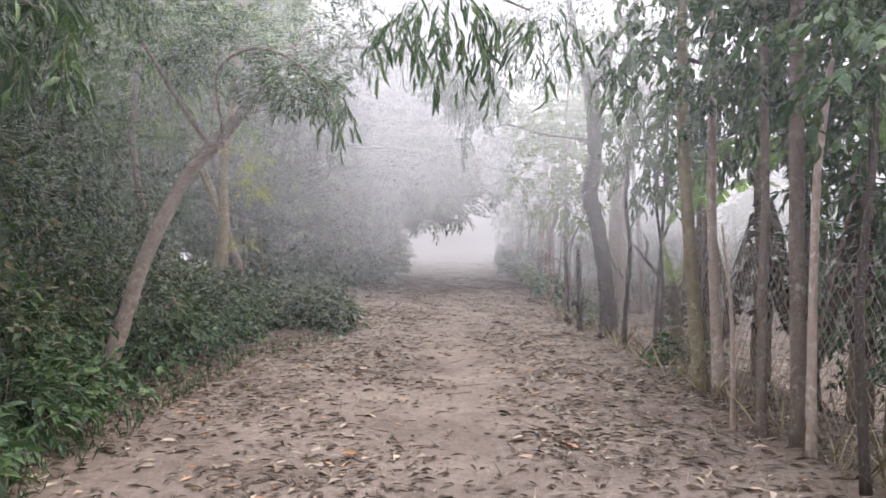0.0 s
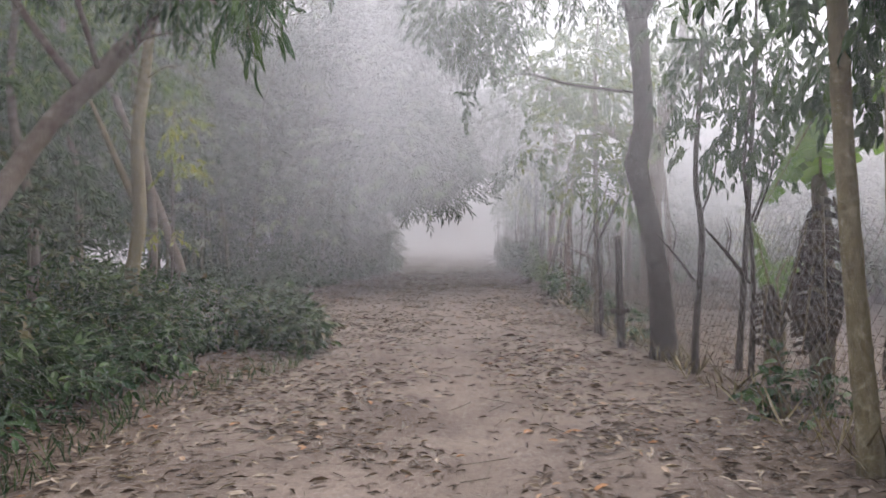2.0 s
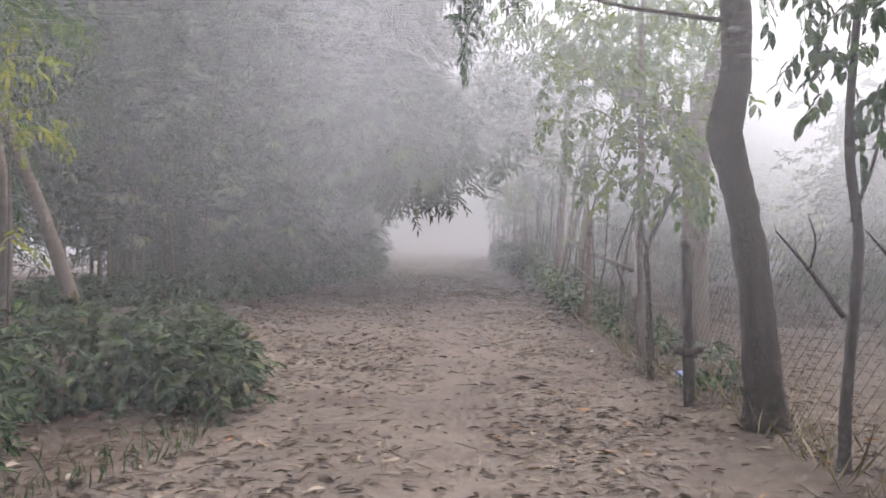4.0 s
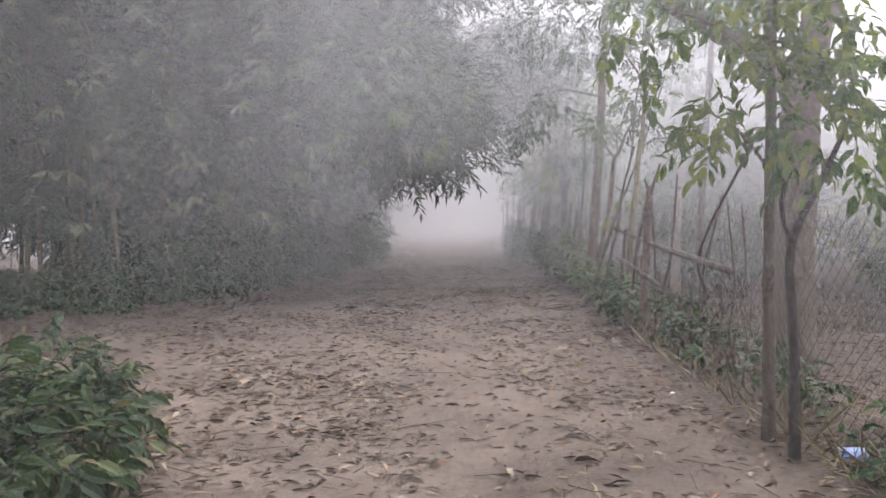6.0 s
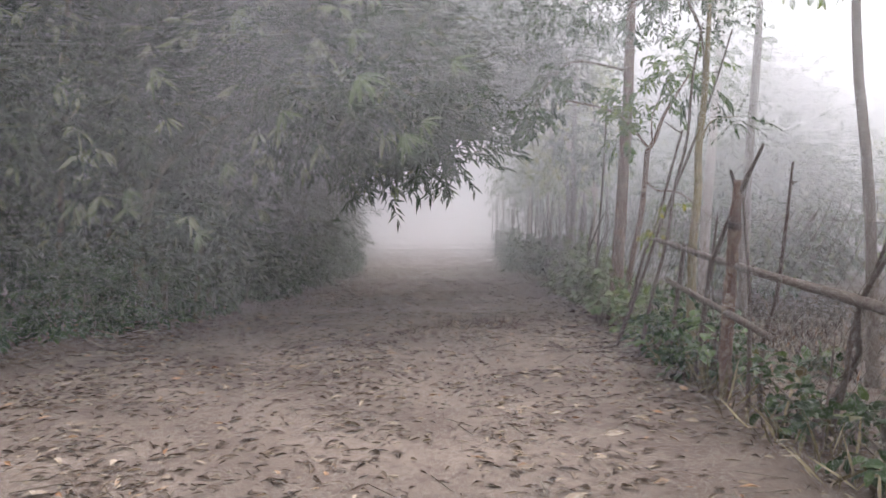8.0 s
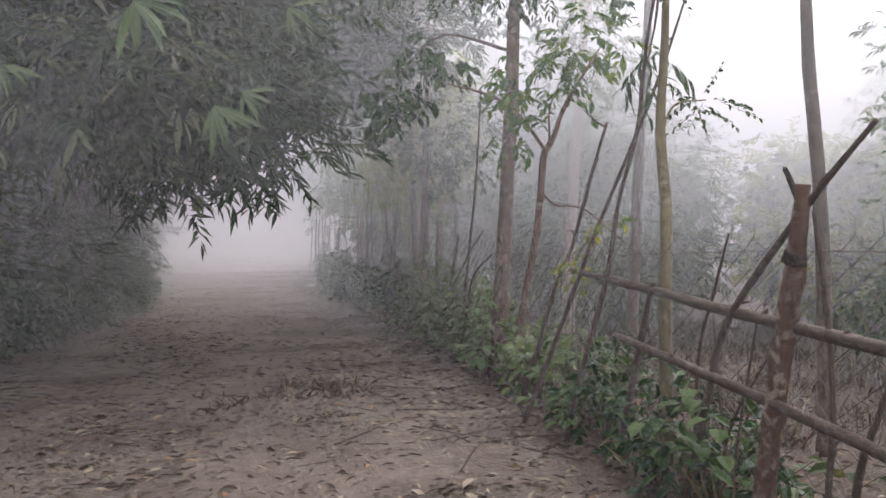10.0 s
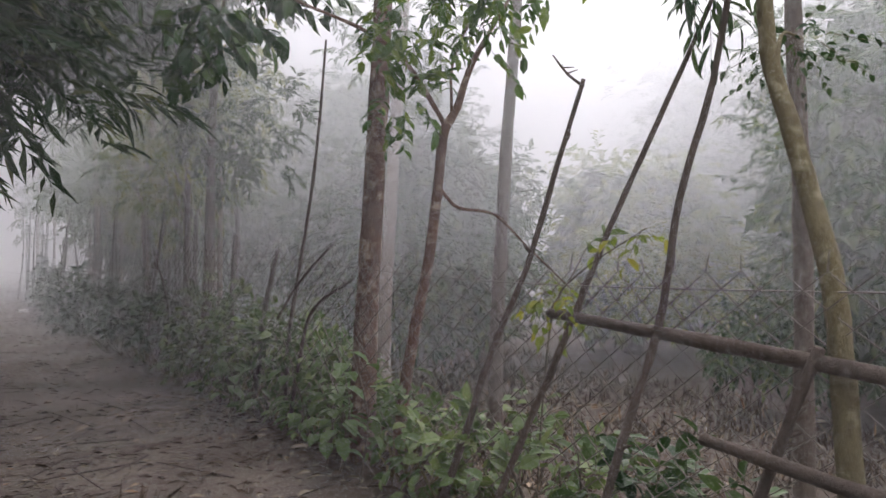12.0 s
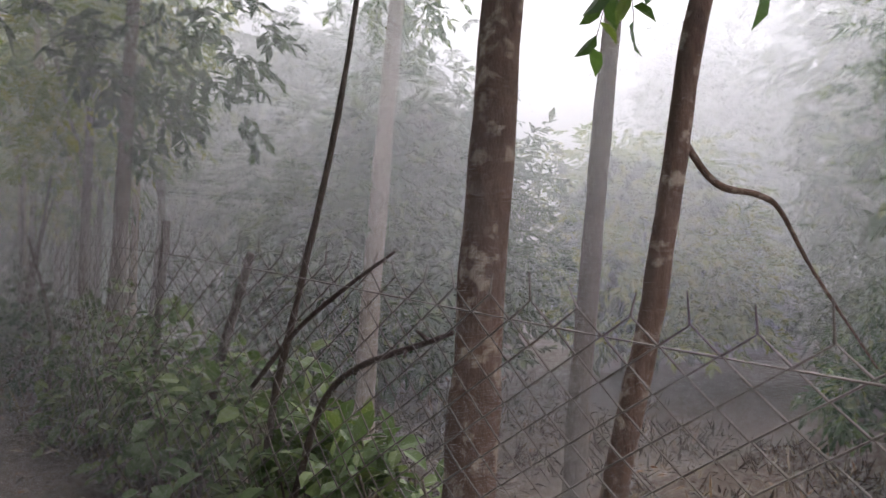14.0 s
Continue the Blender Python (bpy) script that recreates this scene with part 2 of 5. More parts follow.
def tube(points, radii, sides=8, per=5, rough=0.08, flare=0.0):
    """A limb: round, tapering, slightly uneven, closed at its ends."""
    line = glide(points, per)
    r = np.interp(np.linspace(0, 1, len(line)), np.linspace(0, 1, len(radii)), radii)
    if flare:
        along = np.concatenate(([0], np.cumsum(np.linalg.norm(np.diff(line, axis=0), axis=1))))
        r = r * (1 + flare * np.exp(-along / 0.18))
    d = unit(np.gradient(line, axis=0))
    a = unit(np.cross(d, np.array([0.3, 1.0, 0.2])))
    b = np.cross(d, a)
    ang = np.linspace(0, 2 * np.pi, sides, endpoint=False)
    rr = r[:, None] * (1 + rough * rng.standard_normal((len(line), sides)))
    v = line[:, None] + rr[..., None] * (np.cos(ang)[None, :, None] * a[:, None] + np.sin(ang)[None, :, None] * b[:, None])
    n = len(line)
    i, j = np.meshgrid(np.arange(n - 1), np.arange(sides), indexing="ij")
    k = (j + 1) % sides
    quads = np.stack([i * sides + j, i * sides + k, (i + 1) * sides + k, (i + 1) * sides + j], -1).reshape(-1, 4)
    v = np.vstack([v.reshape(-1, 3), line[:1], line[-1:]])
    s = np.arange(sides)
    caps = np.vstack([np.stack([(s + 1) % sides, s, np.full(sides, n * sides)], -1),
                      np.stack([(n - 1) * sides + s, (n - 1) * sides + (s + 1) % sides, np.full(sides, n * sides + 1)], -1)])
    return v, [quads, caps]


def rods(a, b, r, sides=3):
    """Many straight thin rods at once, from points a to points b."""
    d = unit(b - a)
    s = unit(np.cross(d, np.array([0.21, 0.35, 0.91])))
    u = np.cross(d, s)
    ang = np.linspace(0, 2 * np.pi, sides, endpoint=False)
    ring = np.cos(ang)[None, :, None] * s[:, None] + np.sin(ang)[None, :, None] * u[:, None]
    r = np.broadcast_to(np.asarray(r, float), (len(a),))[:, None, None]
    v = np.concatenate([a[:, None] + r * ring, b[:, None] + 0.6 * r * ring], 1).reshape(-1, 3)
    j = np.arange(sides)
    f = np.stack([j, (j + 1) % sides, sides + (j + 1) % sides, sides + j], -1)
    return v, [(np.arange(len(a))[:, None, None] * 2 * sides + f[None]).reshape(-1, 4)]


def blades(p, d, n, length, width, fine=False):
    """Leaves: a folded lance each; fine ones have a bent blade of eight triangles."""
    s = unit(np.cross(d, n))
    n = np.cross(s, d)
    length, width = length[:, None], width[:, None]
    k = np.arange(len(p))[:, None]
    if not fine:
        side = p + d * length * 0.42 + n * width * 0.16
        v = np.stack([p, side + s * width * 0.5, p + d * length - n * length * 0.12, side - s * width * 0.5], 1).reshape(-1, 3)
        return v, [np.concatenate([k * 4 + np.array([0, 1, 2]), k * 4 + np.array([0, 2, 3])])]
    rows = []
    for at, w, sag in ((0.28, 0.42, 0.0), (0.66, 0.4, 0.06)):
        c = p + d * length * at - n * length * sag
        rows += [c + s * width * w + n * width * 0.14, c, c - s * width * w + n * width * 0.14]
    v = np.stack([p, *rows, p + d * length * 0.98 - n * length * 0.2], 1).reshape(-1, 3)
    t = [[0, 2, 1], [0, 3, 2], [1, 2, 5], [1, 5, 4], [2, 3, 6], [2, 6, 5], [4, 5, 7], [5, 6, 7]]
    return v, [np.concatenate([k * 8 + np.array(x) for x in t])]


def sprays(at, way, leaves, length, width, step=0.03, droop=0.35, spread=0.9, fine=False, rod=0.0022):
    """Twigs from points at along way, with leaves to both sides: the shapes of leaves and of twigs."""
    k = len(at)
    way = unit(way)
    i = np.arange(leaves)
    down = np.array([0, 0, -1.0])
    side = unit(np.cross(way, down + 0.3 * rng.standard_normal((k, 3))))
    s = (i + 1) * step
    bend = (s / (leaves * step)) ** 2 * droop * leaves * step * 0.5
    p = at[:, None] + way[:, None] * s[None, :, None] + down * bend[None, :, None]
    sign = np.where(i % 2, 1.0, -1.0)[None, :, None]
    last = (i == leaves - 1)[None, :, None]
    d = way[:, None] * 0.55 + side[:, None] * sign * spread * np.where(last, 0.1, 1.0) + down * droop + 0.25 * rng.standard_normal((k, leaves, 3))
    d = unit(d).reshape(-1, 3)
    n = unit(np.array([0, 0, 1.0]) + 0.45 * rng.standard_normal(d.shape))
    size = rng.uniform(0.65, 1.15, len(d))
    return blades(p.reshape(-1, 3), d, n, length * size, width * size * rng.uniform(0.8, 1.2, len(d)), fine), rods(at, p[:, -1], rod)


def in_blob(centre, radii, count, shell=0.55):
    """Points within an uneven ellipsoid, more of them towards its skin, and their way outwards."""
    u = unit(rng.standard_normal((count, 3)))
    lump = 1 + 0.22 * np.sin(u[:, 0] * 4.1 + centre[0] * 3) * np.sin(u[:, 1] * 5.3 + centre[1] * 2) + 0.18 * np.sin(u[:, 2] * 6.7 + centre[0] + u[:, 0] * 5)
    r = rng.uniform(0, 1, count) ** (1 / 3) * (1 - shell) + shell * rng.uniform(0.75, 1.0, count)
    return np.array(centre) + u * np.array(radii) * (r * lump)[:, None], u


def foliage(blobs, leaves, length, width, droop=0.4, outward=0.6, shell=0.5, fine=False, step=0.03, floor=0.03, spread=0.9):
    """Leaves and twigs for (centre, radii, sprays) blobs."""
    at, way = [], []
    for c, r, k in blobs:
        a, u = in_blob(c, r, k, shell)
        at.append(a)
        way.append(u * outward + 0.55 * rng.standard_normal(u.shape) + np.array([0, 0, -droop * 0.5]))
    at, way = np.concatenate(at), np.concatenate(way)
    ok = at[:, 2] > floor + 0.05
    return sprays(at[ok], way[ok], leaves, length, width, step, droop, spread, fine)


def clumps(blobs, per, leaves, length, width, size=0.4, droop=0.3, step=0.03, fine=False, shell=0.8, floor=0.05):
    """Leaves gathered in tufts, with gaps between them; blobs as for foliage()."""
    at, way = [], []
    for c, r, k in blobs:
        m = max(2, k // per)
        a, u = in_blob(c, r, m, shell)
        off = rng.standard_normal((m, per, 3)) * size * np.array([0.5, 0.5, 0.3])
        at.append((a[:, None] + off).reshape(-1, 3))
        way.append((u[:, None] * np.array([0.5, 0.5, 0.15]) + off / size + np.array([0, 0, -droop * 0.6]) + 0.3 * rng.standard_normal(off.shape)).reshape(-1, 3))
    at, way = np.concatenate(at), np.concatenate(way)
    ok = at[:, 2] > floor + 0.1
    return sprays(at[ok], way[ok], leaves, length, width, step, droop, 0.9, fine)


def tree(name, label, trunk, radii, bark, limbs=(), crown=None, leaf=None, category="tree", group="", sides=10, flare=0.35):
    """trunk: points from the ground up; limbs: (points, radii); crown: the keywords of foliage()."""
    ob = thing(name, (trunk[0][0], trunk[0][1], 0), label, category, group)
    base = (trunk[0][0], trunk[0][1], float(relief(trunk[0][0], trunk[0][1])) - 0.08)
    part("trunk", tube([base, *trunk[1:]], radii, sides, 6, 0.045, flare), bark, ob)
    for pts, r in limbs:
        part("limb", tube(pts, r, 6, 5, 0.06), bark, ob)
    if crown:
        green, twigs = clumps(**crown) if "per" in crown else foliage(**crown)
        part("crown", green, leaf, ob, smooth=False, kind="stuff")
        if trunk[0][1] < 24 and abs(trunk[0][0]) < 4.2:
            part("twig_growth", twigs, TWIG, ob, kind="stuff")
    return ob

# ---- ground ----
def edge_left(y):
    return np.interp(y, [-5, 7, 9.6, 11.5, 14, 16, 18.5, 20.2, 21.6, 25, 28.6, 36, 60, 75], [-2.4, -2.4, -2.4, -1.55, -1.6, -2.9, -4.9, -4.2, -3.1, -2.35, -1.6, -1.2, -1.7, -2])


def edge_right(y):
    return np.interp(y, [-5, 5, 14, 18, 22, 26, 30, 36, 60, 75], [2.3, 2.3, 2.05, 2.1, 2.45, 2.5, 2.2, 1.95, 2.9, 3])


def relief(x, y):
    """The height of the earth: shallow wheel tracks, a low litter ridge, gently uneven verges."""
    z = 0.025 * np.sin(x * 1.7 + 0.6 * np.sin(y * 0.5)) * np.sin(y * 0.9 + x) + 0.012 * np.sin(x * 5.1 + y * 1.3) * np.sin(y * 4.3 - x)
    z = z - 0.03 * np.exp(-((x - 0.25) / 0.28) ** 2)
    z = z + 0.05 * np.exp(-((y - 22.6 - 0.15 * x) / 0.22) ** 2) * np.exp(-((x - 0.7) / 0.8) ** 2)
    z = z - 0.06 * np.exp(-((x + 1.5) / 0.5) ** 2 - ((y - 22.3) / 0.5) ** 2)
    side = np.clip(np.maximum(edge_left(y) - x, x - edge_right(y)) / 0.6, 0, 1)
    field = np.clip((x - 2.9) / 1.8, 0, 1)
    return z + 0.05 * side + 0.03 * side * np.sin(x * 2.3 + y * 3.1) - 0.6 * field * field * (3 - 2 * field)


def spaced(lo, hi, near_lo, near_hi, fine):
    out = [near_lo]
    step = fine
    while out[0] > lo:
        step *= 1.35
        out.insert(0, out[0] - step)
    out += list(np.arange(near_lo + fine, near_hi, fine))
    step = fine
    while out[-1] < hi:
        step *= 1.35
        out.append(out[-1] + step)
    return np.array(out)


gx, gy = spaced(-400, 400, -5.0, 6.0, 0.12), spaced(-300, 600, 0.0, 38.0, 0.14)
GX, GY = np.meshgrid(gx, gy, indexing="ij")
near = np.clip(1.6 - np.maximum(np.abs(GX) / 60, np.abs(GY - 25) / 60), 0, 1)
GZ = relief(GX, GY) * near
i, j = np.meshgrid(np.arange(len(gx) - 1), np.arange(len(gy) - 1), indexing="ij")
w = len(gy)
ground_faces = np.stack([i * w + j, (i + 1) * w + j, (i + 1) * w + j + 1, i * w + j + 1], -1).reshape(-1, 4)
ground = single("ground", (0, 0, 0), (np.stack([GX, GY, GZ], -1).reshape(-1, 3), [ground_faces]), GROUND,
                "sandy beige earth lane with darker leaf-strewn verges", "ground", kind="structure")
inside = np.minimum(GX - edge_left(GY), edge_right(GY) - GX) + 0.12 * np.sin(GY * 2.7) * np.sin(GY * 1.1 + GX)
crossing = np.clip(4.5 - np.abs(GY - 61), 0, 1)
worn = np.clip(np.maximum(inside / 0.5 + 0.35, crossing), 0, 1)
ground.data.attributes.new("worn", "FLOAT", "POINT").data.foreach_set("value", worn.astype(np.float32).ravel())

# fallen leaves, thick on the verges and thin where wheels and feet go
def litter(count, x0, x1, y0, y1, size, keep, fine=False, slim=(0.14, 0.4)):
    x, y = rng.uniform(x0, x1, count), rng.uniform(y0, y1, count)
    ok = rng.uniform(0, 1, count) < keep(x, y)
    x, y = x[ok], y[ok]
    k = len(x)
    a = rng.uniform(0, 2 * np.pi, k)
    d = np.stack([np.cos(a), np.sin(a), rng.uniform(-0.08, 0.25, k)], -1)
    n = unit(np.array([0, 0, 1.0]) + 0.35 * rng.standard_normal((k, 3)))
    length = rng.uniform(0.5, 1.5, k) * size
    return blades(np.stack([x, y, relief(x, y) + 0.006 + rng.uniform(0, 0.012, k)], -1), unit(d), n, length, length * rng.uniform(*slim, k), fine)


def on_lane(x, y):
    track = np.exp(-((x - 0.25) / 0.32) ** 2) * 0.85 + 0.55 * np.exp(-((x - 1.3) / 0.4) ** 2) * (y > 20)
    lump = 0.4 + 0.5 * np.sin(x * 1.9 + 1.3 * np.sin(y * 0.8)) * np.sin(y * 1.15 + x * 0.7) + 0.3 * np.sin(x * 5.3 + y * 0.6) * np.sin(y * 3.7 - x)
    far = np.interp(y, [0, 17, 21, 28, 45], [1, 0.95, 0.8, 0.6, 0.3])
    return np.clip(lump + 0.25, 0.08, 1) * (1 - track) * far


def beyond_fence(x, y):
    return np.clip((x - 2.3) / 0.3, 0, 1) * np.interp(y, [0, 12, 30, 45], [1, 1, 0.9, 0.3])


single("leaf_litter", (0, 14, 0), litter(60000, -4.5, 2.6, 1.0, 40, 0.075, on_lane), LEAF_DRY, "small dry leaf scraps strewn over the sandy lane", "fallen leaves", kind="stuff", smooth=False)
single("leaf_litter", (0, 12, 0), litter(17000, -4.0, 2.6, 1.0, 30, 0.1, on_lane, True), LEAF_DRY, "dry curled brown leaves scattered over the sandy lane", "fallen leaves", kind="stuff", smooth=False)
single("leaf_litter", (5, 20, 0), litter(22000, 2.2, 9.5, 3.0, 40, 0.1, beyond_fence), LEAF_DRY, "dull brown fallen leaves under the trees beyond the fence", "fallen leaves", kind="stuff", smooth=False)
single("leaf_litter", (-4, 10, 0), litter(7000, -7.0, -1.6, 1.0, 24, 0.1, lambda x, y: np.clip((edge_left(y) - x + 0.8) / 0.6, 0, 1)), LEAF_DRY, "brown fallen leaves below the shrubs beside the lane", "fallen leaves", kind="stuff", smooth=False)
k = 420
x, y, a = rng.uniform(-2.6, 2.6, k), rng.uniform(2, 32, k), rng.uniform(0, 6.28, k)
half = np.stack([np.cos(a), np.sin(a), 0 * a], -1) * rng.uniform(0.04, 0.22, k)[:, None]
mid = np.stack([x, y, relief(x, y) + 0.012], -1)
single("fallen_twigs", (0, 14, 0), rods(mid - half, mid + half, 0.004, 5), TWIG, "thin broken twigs lying on the lane", "twigs", kind="stuff")

k = 26
x, y, a = rng.uniform(0.9, 2.3, k), rng.uniform(19, 26, k), rng.uniform(0, 6.28, k)
half = np.stack([np.cos(a), np.sin(a), 0 * a], -1) * rng.uniform(0.18, 0.38, k)[:, None]
mid = np.stack([x, y, relief(x, y) + 0.014], -1)
single("fallen_twigs", (1.6, 22, 0), rods(mid - half, mid + half, 0.007, 5), BARK_STICK, "long bare sticks lying at the lane's edge", "twigs", kind="stuff")

# ---- lane's left side ----
tree("leaning_tree", "slender grey-brown tree leaning out over the lane", [(-3.2, 7.35, 0), (-3.14, 7.7, 0.52), (-3.04, 8.2, 1.33), (-2.83, 8.8, 2.15), (-2.52, 9.05, 2.62), (-2.26, 9.25, 3.01), (-1.9, 9.8, 3.73), (-1.65, 10.2, 4.21)],
     [0.085, 0.08, 0.075, 0.07, 0.075, 0.06, 0.045, 0.03], BARK_GREY,
     [([(-2.3, 9.2, 2.98), (-1.8, 8.6, 3.0), (-1.4, 7.8, 2.85), (-1.1, 7.1, 2.6)], [0.03, 0.022, 0.014, 0.006]), ([(-2.6, 9.0, 2.5), (-2.9, 8.8, 3.0), (-3.4, 8.6, 3.9)], [0.04, 0.03, 0.015]),
      ([(-1.9, 9.8, 3.73), (-1.0, 9.9, 3.85), (0.1, 10.1, 3.7)], [0.03, 0.018, 0.008]), ([(-2.4, 9.15, 2.85), (-2.0, 9.1, 2.95), (-1.75, 9.0, 2.8)], [0.014, 0.01, 0.004])],
     dict(blobs=[((-1.75, 8.9, 3.2), (0.6, 0.6, 0.24), 110), ((-2.5, 9.1, 3.55), (0.7, 0.5, 0.3), 110), ((-3.3, 8.8, 4.0), (1.1, 1.0, 0.6), 220), ((-1.2, 9.7, 4.0), (0.9, 0.8, 0.4), 120), ((-1.3, 7.6, 2.95), (0.3, 0.5, 0.16), 46)], leaves=8, length=0.14, width=0.034, droop=0.25, fine=True, step=0.022), LEAF_DARK)
tree("slim_tree", "straight slim grey trunk beside the shrubs", [(-3.36, 11.6, 0), (-3.29, 11.65, 0.96), (-3.21, 11.7, 1.62), (-3.22, 11.7, 2.42), (-3.12, 11.7, 3.15), (-3.04, 11.7, 3.8), (-2.9, 11.8, 5.5)], [0.085, 0.08, 0.072, 0.068, 0.06, 0.05, 0.03], BARK_MOSS,
     [([(-3.22, 11.7, 1.75), (-3.42, 11.75, 2.15), (-3.75, 11.8, 2.9)], [0.05, 0.042, 0.02]), ([(-3.12, 11.7, 3.1), (-2.75, 11.5, 3.2), (-2.3, 11.3, 2.95)], [0.012, 0.009, 0.004])],
     dict(blobs=[((-2.9, 11.8, 5.0), (1.2, 1.0, 0.8), 220)], leaves=9, length=0.15, width=0.045, droop=0.6), LEAF_MID)
tree("sapling", "thin sapling with bright yellow-green leaf tufts", [(-3.05, 12.1, 0), (-3.0, 12.1, 1.2), (-2.98, 12.1, 2.3), (-2.95, 12.1, 2.95)], [0.016, 0.014, 0.01, 0.005], BARK_STICK, (),
     dict(blobs=[((-2.93, 12.05, 2.72), (0.26, 0.25, 0.1), 16), ((-2.9, 12.05, 2.28), (0.24, 0.22, 0.1), 14), ((-3.0, 12.05, 1.5), (0.2, 0.2, 0.1), 6)], leaves=8, length=0.1, width=0.035, droop=0.4, fine=True), LEAF_YELLOW, "sapling", "", 6, 0.2)
tree("leaning_pole_tree", "bare leaning grey pole in the mist", [(-3.45, 14.6, 0), (-3.62, 14.6, 0.61), (-3.94, 14.6, 1.6), (-4.31, 14.6, 2.58), (-4.7, 14.6, 3.7)], [0.085, 0.08, 0.07, 0.062, 0.05], BARK_GREY)
for x, y, h in ((-3.7, 13.2, 5.5), (-5.2, 14.5, 6.5), (-4.4, 11.6, 5.0)):
    tree("slim_tree", "slim trunk rising out of the undergrowth", [(x, y, 0), (x + 0.1, y, h * 0.3), (x - 0.1, y, h * 0.6), (x + 0.15, y, h)], [0.06, 0.055, 0.045, 0.025], BARK_GREY, (),
         dict(blobs=[((x, y, h), (1.5, 1.4, 1.0), 260), ((x - 0.3, y, h * 0.7), (1.1, 1.0, 0.8), 130)], leaves=9, length=0.16, width=0.045, droop=0.6), LEAF_MID)


def shrub(at, label, blobs, leaf, leaves=8, length=0.14, width=0.055, droop=0.3, fine=False, stems=9, category="shrub", group=""):
    ob = thing("shrub", at, label, category, group)
    for _ in range(stems):
        c, r, _n = blobs[rng.integers(len(blobs))]
        x, y = c[0] + r[0] * rng.uniform(-0.5, 0.5), c[1] + r[1] * rng.uniform(-0.5, 0.5)
        top = (x + rng.uniform(-0.25, 0.25), y + rng.uniform(-0.25, 0.25), c[2] + r[2] * rng.uniform(0.1, 0.8))
        part("stem", tube([(x, y, -0.03), ((x + top[0]) / 2 + 0.05, (y + top[1]) / 2, top[2] * 0.5), top], [0.012, 0.009, 0.004], 5, 4), TWIG, ob)
    green, twigs = foliage(blobs, leaves, length, width, droop, 0.6, 0.4, fine)
    part("leaves", green, leaf, ob, smooth=False, kind="stuff")
    part("twig_growth", twigs, TWIG, ob, kind="stuff")
    return ob


shrub((-3.9, 3.9, 0), "dense dark green shrub beside the lane", [((-3.7, 3.9, 0.7), (0.8, 1.1, 0.8), 420), ((-4.6, 4.2, 1.3), (0.9, 1.3, 1.3), 420)], LEAF_BUSH)
shrub((-4.2, 6.4, 0), "dense dark green shrub beside the lane", [((-3.8, 6.4, 0.65), (0.7, 1.1, 0.75), 420), ((-4.7, 6.6, 1.5), (1.0, 1.3, 1.5), 520)], LEAF_BUSH)
shrub((-4.0, 8.7, 0), "dense dark green shrub at the foot of slim trees", [((-3.6, 8.7, 0.6), (0.7, 1.1, 0.75), 420), ((-4.7, 9.0, 1.5), (1.1, 1.4, 1.5), 520)], LEAF_BUSH)
shrub((-3.9, 11.2, 0), "leafy green shrub spilling towards the lane", [((-3.3, 11.2, 0.5), (0.7, 0.9, 0.55), 300), ((-4.7, 11.6, 1.1), (1.0, 1.4, 1.1), 380)], LEAF_BUSH)
shrub((-2.3, 13.0, 0), "low leafy green bush at the lane's edge", [((-2.1, 13.0, 0.34), (0.5, 0.9, 0.4), 230), ((-2.9, 12.9, 0.4), (0.7, 0.9, 0.42), 240), ((-1.75, 12.9, 0.25), (0.3, 0.7, 0.32), 90), ((-2.3, 14.2, 0.3), (0.5, 0.6, 0.36), 150)], LEAF_BUSH, 7, 0.15, 0.062, 0.25, True, 22)
shrub((-4.8, 13.6, 0), "low leafy green bush in the mist", [((-4.8, 13.6, 0.45), (1.1, 1.0, 0.55), 380)], LEAF_MID)

for x, y, h in ((-3.0, 3.4, 0.2), (-2.95, 4.4, 0.24), (-3.1, 5.5, 0.28), (-3.2, 6.6, 0.26), (-3.3, 8.2, 0.3), (-3.2, 9.6, 0.32), (-3.0, 10.8, 0.3)):
    shrub((x, y, 0), "low dark weeds on the shady verge", [((x, y, h), (0.5, 0.8, h * 1.2), 190)], LEAF_DARK, 7, 0.13, 0.05, 0.2, True, 6, "weeds", "weeds on the shady verge")

# taller growth behind the shrubs; the two tallest are placed to shade the left
for x, y, h, r in ((-6.4, 6.2, 3.6, 1.6), (-6.2, 9.8, 4.0, 1.9), (-7.0, 13.4, 4.6, 2.4), (-9.0, 16.5, 7.5, 3.0), (-7.6, 18.2, 6.5, 2.4), (-12.5, 9.0, 5.0, 3.2), (-14, 20, 6, 3.6)):
    tree("broadleaf_tree", "bushy green tree standing back from the lane", [(x, y, 0), (x + 0.2, y, h * 0.4), (x, y, h * 0.9)], [0.12, 0.1, 0.05], BARK_GREY,
         [([(x + 0.2, y, h * 0.4), (x + r * 0.4, y - 0.3, h * 0.7), (x + r * 0.7, y - 0.4, h)], [0.06, 0.04, 0.015]), ([(x + 0.15, y, h * 0.5), (x - r * 0.4, y + 0.3, h * 0.8), (x - r * 0.6, y + 0.2, h * 1.1)], [0.05, 0.035, 0.015])],
         dict(blobs=[((x, y, h * 0.95), (r, r, h * 0.36), 620), ((x + r * 0.5, y - r * 0.3, h * 0.6), (r * 0.75, r * 0.75, h * 0.36), 420), ((x - r * 0.3, y - r * 0.2, h * 0.35), (r * 0.8, r * 0.8, h * 0.3), 380)], leaves=9, length=0.17, width=0.05, droop=0.6), LEAF_DARK)

